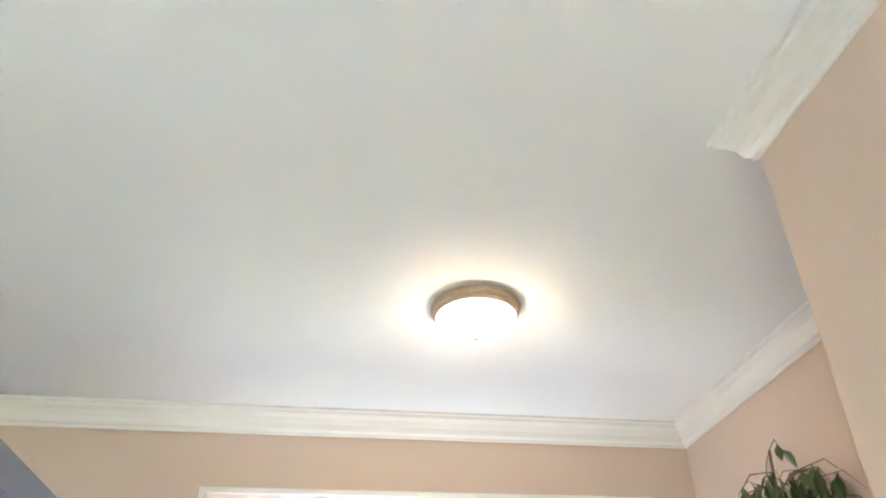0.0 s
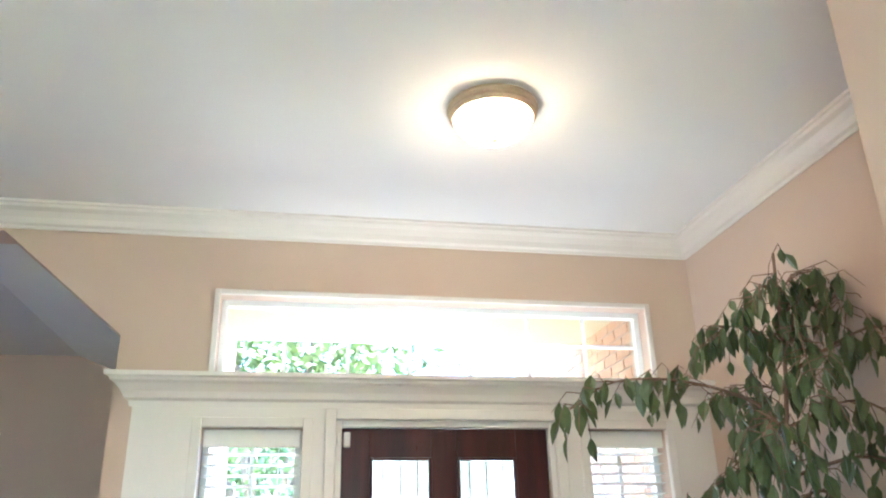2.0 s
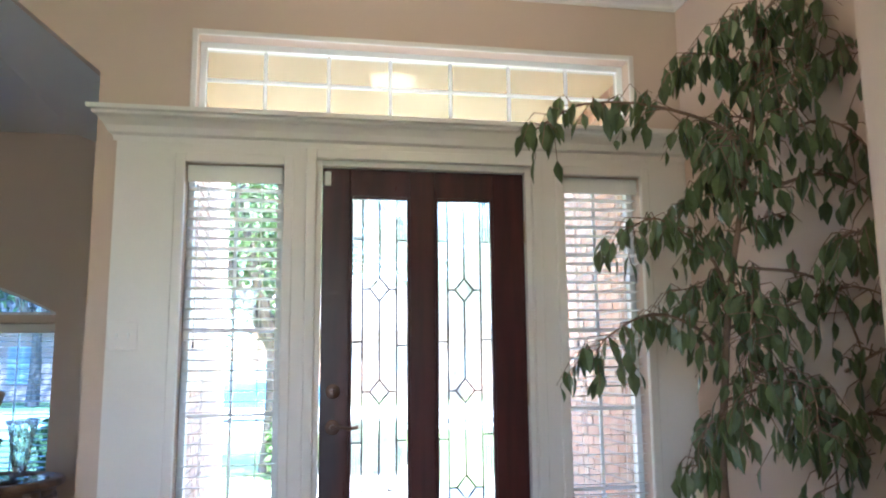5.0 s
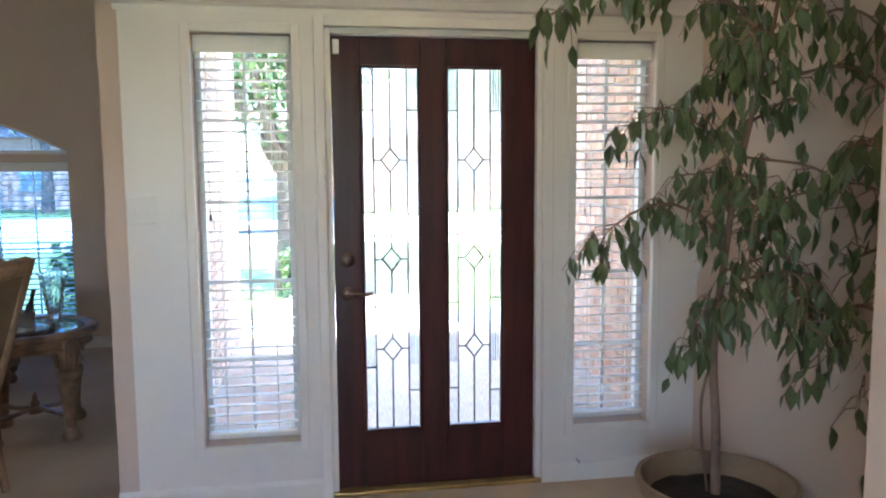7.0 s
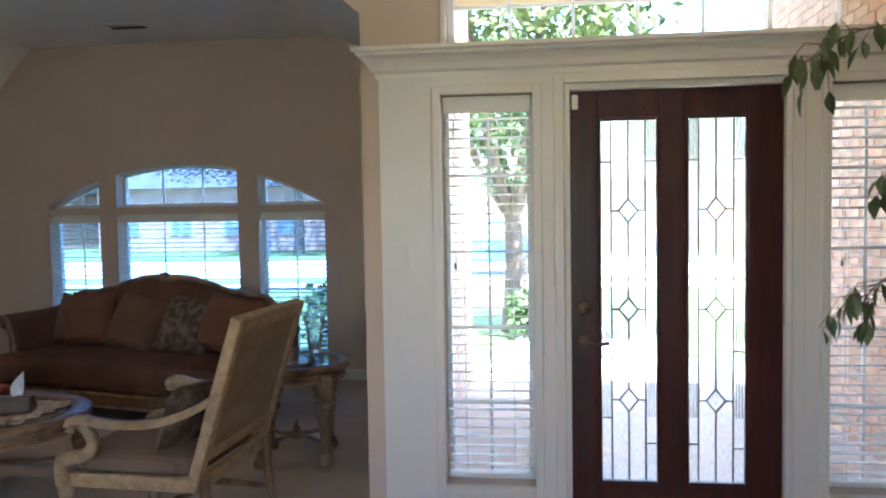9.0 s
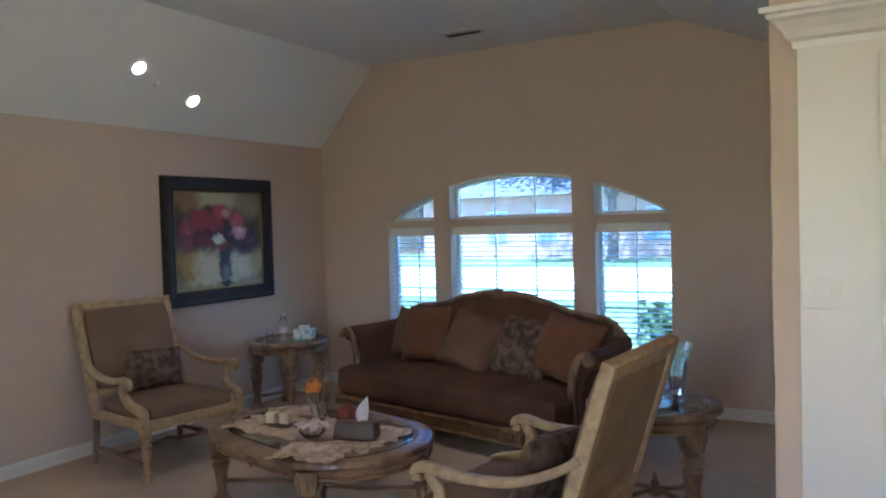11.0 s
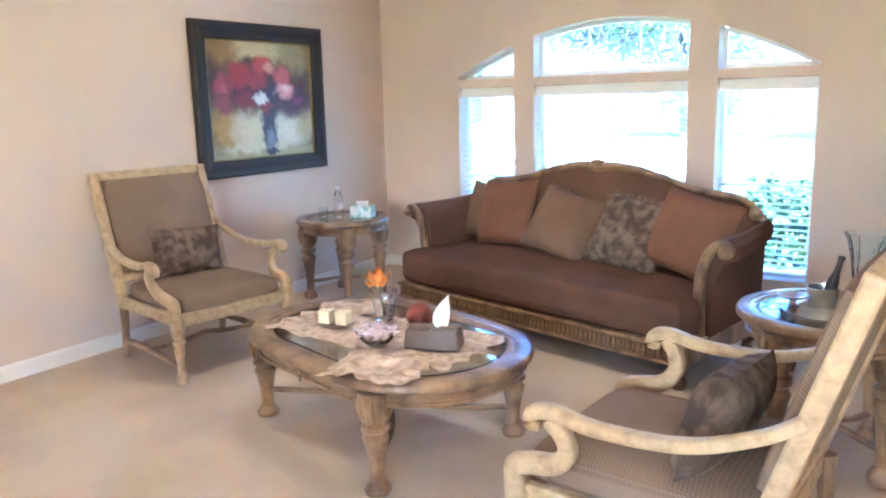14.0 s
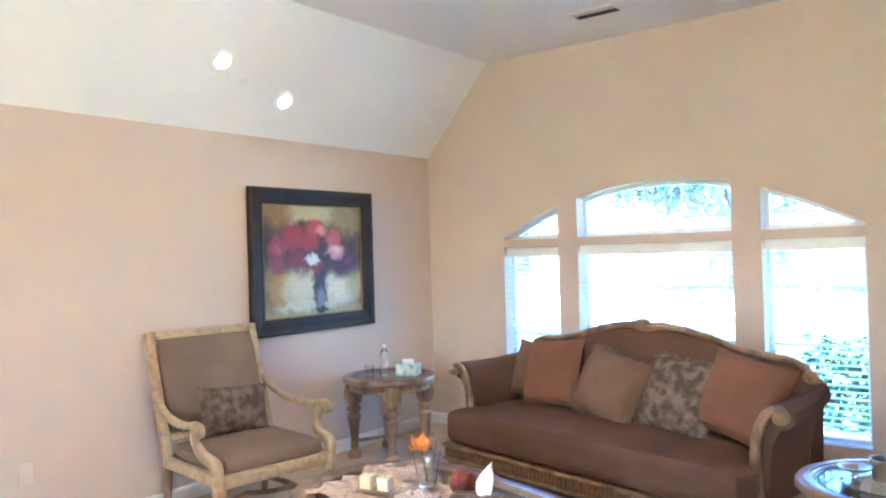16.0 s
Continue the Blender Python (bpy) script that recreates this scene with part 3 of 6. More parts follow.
stop = thing("door_stop", "small spring door stop on the wall foot", "door stop", pose(0.66, -0.0125, 0.10))
part("spring", tube([(0, 0, 0), (0, -0.06, 0)], 0.006, 8), NICKEL, stop)
part("tip", tube([(0, -0.06, 0), (0, -0.075, 0)], 0.009, 8), PLASTIC, stop, "white rubber tip")
ALMOND = material("almond_plastic", (0.66, 0.53, 0.43), 0.5, vary=0.02, scale=8, fine=60, bump=0.02)
outlet = thing("wall_outlet", "almond plastic wall outlet near the floor on the painting wall", "outlet", pose(XL, -0.22, 0.40))
part("wall_plate", box((0, -0.036, -0.058), (0.006, 0.036, 0.058), 0.002, 1), ALMOND, outlet)
part("socket", box((0.006, -0.016, 0.008), (0.009, 0.016, 0.036), 0.001), ALMOND, outlet)
part("socket", box((0.006, -0.016, -0.036), (0.009, 0.016, -0.008), 0.001), ALMOND, outlet)


# ---- windows ----
def window(name, x0, x1, z0, z1, y, cols, rows, label, fw=0.03, mun=0.011, top=None, tinted=False, pane=None):
    """A window frame with muntins and panes; top: a curve that cuts the upper edge."""
    w = thing(name, label, "window", kind="structure")
    top = top or (lambda x: z1)
    n = 10
    bm = bmesh.new()
    add_box(bm, (x0, y, z0), (x0 + fw, y + 0.05, min(top(x0), top(x0 + fw))), 0.002)
    add_box(bm, (x1 - fw, y, z0), (x1, y + 0.05, min(top(x1), top(x1 - fw))), 0.002)
    add_box(bm, (x0 + fw, y, z0), (x1 - fw, y + 0.05, z0 + fw), 0.002)
    for k in range(n):
        a, b = x0 + fw + (x1 - x0 - 2 * fw) * k / n, x0 + fw + (x1 - x0 - 2 * fw) * (k + 1) / n
        add_prism(bm, [(a, top(a) - fw), (b, top(b) - fw), (b, top(b)), (a, top(a))], y, y + 0.05)
    part("window_frame", bm, VINYL, w)
    bm = bmesh.new()
    for k in range(n):
        a, b = x0 + fw + (x1 - x0 - 2 * fw) * k / n, x0 + fw + (x1 - x0 - 2 * fw) * (k + 1) / n
        vs = [bm.verts.new(p) for p in ((a, y + 0.026, z0 + fw), (b, y + 0.026, z0 + fw), (b, y + 0.026, top(b) - fw), (a, y + 0.026, top(a) - fw))]
        bm.faces.new(vs)
    bmesh.ops.remove_doubles(bm, verts=bm.verts, dist=1e-5)
    p = part("pane", bm, DIMGLASS if tinted else (pane or PANE), w, "blue-grey pane, tinted to dim the outdoors" if tinted else "")
    p.visible_shadow = tinted
    for c in range(1, cols):
        x = x0 + (x1 - x0) * c / cols
        part("muntin", box((x - mun / 2, y + 0.018, z0 + fw), (x + mun / 2, y + 0.034, top(x) - fw), 0.002), VINYL, w)
    for r in rows:
        lo, hi = x0 + fw, x1 - fw
        part("muntin", box((lo, y + 0.016, r - mun / 2), (hi, y + 0.036, r + mun / 2), 0.002), VINYL, w)
    return w


def blind(x0, x1, z0, z1, y, tilt, label, drop=0.0, wand=True):
    """Two-inch slatted blind: valance, slats, ladder cords, bottom rail."""
    b = thing("window_blind", label, "blind", group="white slatted blinds")
    part("valance", box((x0, y - 0.034, z1 - 0.075), (x1, y - 0.022, z1), 0.004, 2), BLIND, b)
    part("headrail", box((x0 + 0.004, y - 0.02, z1 - 0.05), (x1 - 0.004, y + 0.025, z1 - 0.004), 0.003), BLIND, b)
    pitch = 0.043
    n = int((z1 - 0.09 - z0 - 0.03) / pitch)
    sm = box((x0 + 0.006, -0.025, -0.0014), (x1 - 0.006, 0.025, 0.0014))
    for v in sm.verts:
        v.co.z += 0.002 * math.cos(v.co.y / 0.025 * 1.5)
    me = bpy.data.meshes.new("slat")
    sm.to_mesh(me)
    sm.free()
    me.materials.append(BLIND)
    for k in range(n):
        s = new("slat", me)
        s.parent = b
        s.matrix_basis = pose(0, y, z1 - 0.10 - pitch * k, tilt + 1.5 * math.sin(k * 1.7))
    zb = z1 - 0.10 - pitch * n
    part("bottom_rail", box((x0 + 0.006, y - 0.026, zb - 0.010), (x1 - 0.006, y + 0.026, zb + 0.008), 0.003, 1), BLIND, b)
    w = x1 - x0
    for f in ((0.22, 0.78) if w < 0.8 else (0.12, 0.5, 0.88)):
        for dy in (-0.026, 0.026):
            part("ladder_cord", tube([(x0 + f * w, y + dy, z1 - 0.06), (x0 + f * w, y + dy, zb)], 0.0012, 5), BLIND, b)
    if wand:
        part("pull_cord", tube([(x0 + 0.05, y - 0.032, z1 - 0.08), (x0 + 0.05, y - 0.034, z1 - 0.75)], 0.0015, 5), BLIND, b)
        part("tassel", lathe([(0.002, 0.03), (0.005, 0.02), (0.006, 0.0)], 8, pose(x0 + 0.05, y - 0.034, z1 - 0.78)), MAHOGANY, b, "dark wooden cord tassel")
    return b


window("window_1", TR[0], TR[1], TR[2], TR[3], 0.07, 7, [TR[2] + 0.185], "long white transom window with a grid of muntins", 0.028, 0.015, pane=TRANSOM)
k = 2
for a, b in SIDE:
    window("window_%d" % k, a, b, SZ0, SZ1, 0.085, 2, [SZ0 + (SZ1 - SZ0) * f for f in (0.2, 0.4, 0.6, 0.8)], "narrow white sidelight beside the entry door", 0.028, 0.014, pane=TINT)
    blind(a + 0.006, b - 0.006, SZ0 + 0.012, SZ1 - 0.004, 0.045, -5, "white two-inch slatted blind with open slats in a sidelight")
    k += 1
for i, (a, b) in enumerate(WINS):
    cols = (2, 3, 2)[i]
    window("window_%d" % k, a, b, SILL, RAIL0, YW + 0.12, cols, [SILL + 0.62], "white double-hung window behind an open blind", 0.03, 0.012, tinted=True)
    window("window_%d" % (k + 1), a, b, RAIL1, 2.2, YW + 0.12, cols, [], "white arched light above a living room window", 0.03, 0.012, arc, True)
    blind(a + 0.008, b - 0.008, SILL + 0.01, RAIL0 - 0.003, YW + 0.062, 3, "white two-inch slatted blind with open slats, fully lowered", wand=False)
    setting("trim_window_ledge", box((a, YW + 0.004, RAIL0), (b, YW + 0.2, RAIL1), 0.003), WALL, "tan ledge between window and arched light", category="ledge")
    k += 2

# window for the added back opening, out of view
for a, b in BACKW:
    window("window_%d" % k, a, b, 0.9, 2.1, BY - 0.10, 2, [1.5], "white garden window in the back wall", 0.04, 0.014)
    k += 1


# ---- ceiling lamps ----
def dome_lamp(x, y, z, r, label, lit):
    d = thing("ceiling_lamp", label, "ceiling lamp", pose(x, y, z), "flush dome lamps")
    part("rim", lathe([(r * 0.8, 0), (r * 1.02, 0), (r * 1.04, -0.012), (r * 0.99, -0.022), (r * 1.0, -0.034), (r * 0.93, -0.046), (r * 0.86, -0.046), (r * 0.8, -0.02)], 40, None, False), BRONZE, d, "brushed bronze rim", True)
    prof = [(r * 0.9 * math.cos(a), -0.042 - 0.085 * math.sin(a)) for a in [i * math.pi / 2 / 10 for i in range(11)]]
    prof[-1] = (0.002, prof[-1][1])
    part("shade", lathe(prof, 32, None, False), lit, d, "glowing frosted glass dome", True)
    part("finial", lathe([(0.012, -0.126), (0.014, -0.131), (0.008, -0.138), (0.009, -0.144), (0.002, -0.150)], 12), BRONZE, d, "", True)


dome_lamp(-0.02, -1.08, HC, 0.155, "lit flush ceiling lamp with bronze rim and frosted dome", DOME)
dome_lamp(-3.94, 0.57, FZ, 0.165, "lit flush ceiling lamp with frosted dome in the living room", DOME2)
slope = math.degrees(math.atan2(FZ - KZ, CL - XL))
for x, y in ((-5.665, 0.866), (-5.795, 1.473)):
    z = KZ + (FZ - KZ) * (x - XL) / (CL - XL)
    c = thing("recessed_light", "small lit recessed spotlight in the sloping ceiling", "ceiling light", pose(x, y, z, 0, -slope), "recessed spotlights")
    part("trim_ring", lathe([(0.050, 0.004), (0.075, 0.002), (0.078, -0.006), (0.052, -0.010), (0.048, 0.0)], 28, None, False), VINYL, c, "", True)
    part("bulb", lathe([(0.050, -0.002), (0.046, -0.008), (0.002, -0.011)], 20, None, False), CANLIGHT, c, "glowing lamp face")
vent = thing("ceiling_vent", "tan slatted air vent in the living room ceiling", "air vent", pose(-4.0, 2.66, FZ))
bm = bmesh.new()
for p, q in (((-0.17, -0.09), (0.17, -0.07)), ((-0.17, 0.07), (0.17, 0.09)), ((-0.17, -0.07), (-0.15, 0.07)), ((0.15, -0.07), (0.17, 0.07))):
    add_box(bm, (*p, -0.012), (*q, 0.0), 0.002)
part("frame", bm, TRIM, vent)
# the three slats on the +y side take a darker colour
for i in range(6):
    part("slat", box((-0.15, -0.012, -0.001), (0.15, 0.012, 0.001), 0, 1, pose(0, -0.058 + 0.023 * i, -0.010, 35)), MAHOGANY if i > 2 else TRIM, vent)
detector = thing("smoke_alarm", "small white round alarm on the sloping ceiling", "smoke alarm", pose(XL + 0.26, 1.08, KZ + (FZ - KZ) * 0.26 / (CL - XL), 0, -slope))
part("alarm_body", lathe([(0.03, 0.0), (0.03, -0.006), (0.022, -0.012), (0.002, -0.012)], 20, None, False), PLASTIC, detector, "", True)


# ---- furniture ----
def pillow_mesh(w, h, t, seed=0, n=12, slump=0.0):
    """A stuffed square cushion, full in the middle, with pinched corners; stands in the xz plane."""
    bm = bmesh.new()
    rnd = random.Random(seed)
    ph = rnd.random() * 6
    def z(u, v, s):
        e = (1 - abs(u) ** 3.2) * (1 - abs(v) ** 3.2)
        return s * t / 2 * (max(e, 0) ** 0.5) * (1 + 0.07 * math.sin(5 * u + ph) * math.cos(4 * v + ph))
    grids = []
    for s in (-1, 1):
        g = []
        for i in range(n + 1):
            row = []
            for j in range(n + 1):
                u, v = 2 * i / n - 1, 2 * j / n - 1
                pin = 1 - 0.07 * (1 - abs(v) ** 2) * abs(u) ** 4
                piv = 1 - 0.07 * (1 - abs(u) ** 2) * abs(v) ** 4
                row.append(bm.verts.new((u * w / 2 * pin, z(u, v, s) + slump * v * v, v * h / 2 * piv)))
            g.append(row)
        grids.append(g)
        for i in range(n):
            for j in range(n):
                q = (g[i][j], g[i + 1][j], g[i + 1][j + 1], g[i][j + 1])
                bm.faces.new(q if s < 0 else q[::-1])
    bmesh.ops.remove_doubles(bm, verts=bm.verts, dist=1e-4)
    return bm


def pillow(m, w, h, t, mat, label, seed, fringe=None, group="sofa cushions"):
    p = thing("throw_pillow", label, "pillow", m, group)
    part("cover", pillow_mesh(w, h, t, seed), mat, p, "", True)
    if fringe:
        bm = bmesh.new()
        rnd = random.Random(seed + 50)
        for side in range(4):
            for k in range(34):
                u = 2 * (k + rnd.random()) / 34 - 1
                x, z = {0: (u, -1), 1: (u, 1), 2: (-1, u), 3: (1, u)}[side]
                a = Vector((x * w / 2 * 0.95, 0, z * h / 2 * 0.95))
                d = Vector((x if side > 1 else 0, rnd.uniform(-0.5, 0.5), z if side < 2 else 0)).normalized()
                add_tube(bm, [a, a + d * 0.03 + Vector((0, 0, -0.004))], [0.0045, 0.002], 4)
        part("fringe", bm, fringe, p, "short brown fringe")
    return p


def soft_box(a, b, r, segs=4, puff=0.0):
    """An upholstered block: rounded edges and a slight crown on top."""
    bm = box(a, b)
    bmesh.ops.subdivide_edges(bm, edges=bm.edges, cuts=5, use_grid_fill=True)
    cx, cy = (a[0] + b[0]) / 2, (a[1] + b[1]) / 2
    hx, hy, hz = (b[0] - a[0]) / 2, (b[1] - a[1]) / 2, (b[2] - a[2]) / 2
    cz = (a[2] + b[2]) / 2
    for v in bm.verts:
        q = Vector((v.co.x - cx, v.co.y - cy, v.co.z - cz))
        c = Vector((max(-hx + r, min(hx - r, q.x)), max(-hy + r, min(hy - r, q.y)), max(-hz + r, min(hz - r, q.z))))
        d = q - c
        if d.length > 1e-6:
            q = c + d.normalized() * min(d.length, r)
        if puff and q.z > 0:
            q.z += puff * (1 - (q.x / hx) ** 2) * (1 - (q.y / hy) ** 2)
        v.co = Vector((cx, cy, cz)) + q
    bmesh.ops.smooth_vert(bm, verts=bm.verts, factor=0.3, use_axis_x=True, use_axis_y=True, use_axis_z=True)
    return bm


LEGPROF = [(0.026, 0.0), (0.034, 0.006), (0.036, 0.02), (0.028, 0.035), (0.022, 0.05), (0.028, 0.062), (0.028, 0.07), (0.020, 0.078), (0.022, 0.12), (0.028, 0.17), (0.034, 0.20), (0.026, 0.215), (0.036, 0.23), (0.036, 0.245), (0.028, 0.25), (0.030, 0.27), (0.038, 0.28), (0.040, 0.31), (0.040, 0.36)]


def arm_chair():
    """Antique-style open armchair; it faces +x."""
    c = thing("armchair", "antiqued cream wooden armchair with scrolled arms and taupe upholstery", "armchair", group="matching armchairs")
    part("seat", soft_box((-0.29, -0.335, 0.36), (0.36, 0.335, 0.475), 0.045, puff=0.02), TAUPE, c, "taupe fabric seat", True)
    bm = bmesh.new()
    add_box(bm, (0.33, -0.368, 0.315), (0.375, 0.368, 0.385), 0.010, 2)
    add_box(bm, (0.372, -0.31, 0.335), (0.380, 0.31, 0.365), 0.004, 1)
    part("front_rail", bm, PALEWOOD, c)
    for s in (-1, 1):
        part("side_rail", box((-0.30, s * 0.358 - 0.018, 0.32), (0.33, s * 0.358 + 0.018, 0.385), 0.008, 2), PALEWOOD, c)
    part("back_rail", box((-0.335, -0.34, 0.32), (-0.30, 0.34, 0.385), 0.006, 1), PALEWOOD, c)
    tilt = math.radians(18)  # lean of the back

    def onback(u, h, d=0.0):
        return Vector((-0.315 - h * math.sin(tilt) + d * math.cos(tilt), u, 0.40 + h * math.cos(tilt) + d * math.sin(tilt)))
    top, wid, fw = 0.722, 0.382, 0.055

    def slab(u0, u1, h0, h1, d0, d1, bev):
        bm = box((d0, u0, h0), (d1, u1, h1), bev, 2)
        bmesh.ops.transform(bm, matrix=Matrix.Translation((-0.315, 0, 0.40)) @ Matrix.Rotation(-tilt, 4, "Y"), verts=bm.verts)
        return bm
    for s in (-1, 1):
        part("back_stile", slab(min(s * wid, s * (wid - fw)), max(s * wid, s * (wid - fw)), -0.08, top, -0.025, 0.03, 0.009), PALEWOOD, c)
    bm = slab(-wid + fw, wid - fw, top - fw, top, -0.024, 0.029, 0.009)
    part("top_rail", bm, PALEWOOD, c)
    part("lower_rail", slab(-wid + fw, wid - fw, 0.06, 0.105, -0.024, 0.029, 0.007), PALEWOOD, c)
    bm = soft_box((-0.004, -wid + fw, 0.105), (0.068, wid - fw, top - fw), 0.028, puff=0.0)
    bmesh.ops.transform(bm, matrix=Matrix.Translation((-0.315, 0, 0.40)) @ Matrix.Rotation(-tilt, 4, "Y"), verts=bm.verts)
    part("backrest", bm, TAUPE, c, "taupe fabric back", True)
    part("back_panel", slab(-wid + fw, wid - fw, 0.105, top - fw, -0.014, -0.006, 0.0), CANE, c, "tan woven outer back")
    bm = slab(-wid + fw, -wid + fw + 0.014, 0.105, top - fw, -0.022, -0.004, 0.004)
    for a in ((wid - fw - 0.014, wid - fw, 0.105, top - fw), (-wid + fw, wid - fw, top - fw - 0.014, top - fw), (-wid + fw, wid - fw, 0.105, 0.119)):
        t2 = slab(*a, -0.022, -0.004, 0.004)
        me = bpy.data.meshes.new("tmp")
        t2.to_mesh(me)
        t2.free()
        bm.from_mesh(me)
        bpy.data.meshes.remove(me)
    part("back_moulding", bm, PALEWOOD, c)
    for s in (-1, 1):
        y0 = s * 0.372
        pts = spline([tuple(onback(y0, 0.36, 0.01)), (-0.325, s * 0.385, 0.690), (-0.15, s * 0.402, 0.632), (0.07, s * 0.415, 0.622), (0.20, s * 0.422, 0.642), (0.258, s * 0.422, 0.632), (0.265, s * 0.422, 0.605), (0.238, s * 0.422, 0.595)], 5)
        n = len(pts)
        rad = [0.021 + 0.008 * min(1, i / n * 1.5) for i in range(n - 8)] + [0.029, 0.030, 0.030, 0.029, 0.027, 0.024, 0.021, 0.017]
        part("arm", tube(pts, [0.92 * q for q in rad], 16, 0.80, square=0.5), PALEWOOD, c, "", True)
        pts = spline([(0.215, s * 0.420, 0.622), (0.175, s * 0.410, 0.575), (0.170, s * 0.395, 0.525), (0.215, s * 0.380, 0.475), (0.300, s * 0.375, 0.455), (0.352, s * 0.372, 0.435), (0.352, s * 0.370, 0.385), (0.350, s * 0.368, 0.33)], 5)
        n = len(pts)
        part("arm_support", tube(pts, [0.024 + 0.012 * i / n for i in range(n)], 16, 0.82, (0, 1, 0), 0.5), PALEWOOD, c, "", True)
        part("front_leg", lathe(LEGPROF, 16, pose(0.345, s * 0.358, 0)), PALEWOOD, c, "pale turned leg", True)
        bm = bmesh.new()
        add_tube(bm, [(-0.34, s * 0.335, 0.38), (-0.345, s * 0.335, 0.2), (-0.375, s * 0.338, 0.0)], [0.030, 0.025, 0.021], 8)
        part("back_leg", bm, WOOD, c, "", True)
        part("side_stretcher", tube([(-0.355, s * 0.337, 0.115), (-0.1, s * 0.345, 0.12), (0.345, s * 0.358, 0.10)], [0.014, 0.021, 0.014], 8), WOOD, c, "", True)
    for s in (-1, 1):
        part("cross_stretcher", tube(spline([(0.0, s * 0.345, 0.12), (0.0, s * 0.16, 0.125), (0.0, 0.0, 0.15)], 5), 0.016, 8), WOOD, c, "", True)
    return c


CHAIR2 = pose(-2.365, 0.02, 0, 0, 0, 176)
CHAIR1 = pose(-5.375, 0.735, 0, 0, 0, -9)
armchair_a = arm_chair()
for o in armchair_a.children:
    for v in o.data.vertices:
        v.co.x *= 0.97
        v.co.y *= 0.96
armchair_a.matrix_basis = CHAIR1
copy_thing(armchair_a, CHAIR2)
pillow(CHAIR1 @ pose(-0.16, 0.02, 0.615, -14, 0, 92) @ pose(0, 0, 0, 0, 4, 0), 0.46, 0.29, 0.14, FLORAL, "floral brocade lumbar cushion on an armchair", 3, group="armchair cushions")
pillow(CHAIR2 @ pose(-0.14, 0.05, 0.60, -20, 0, 88) @ pose(0, 0, 0, 0, -6, 0), 0.48, 0.30, 0.15, FLORAL, "floral brocade lumbar cushion on an armchair", 4, group="armchair cushions")


# sofa, facing -y
SOFA = pose(-3.72, 2.30, 0, 0, 0, -13)


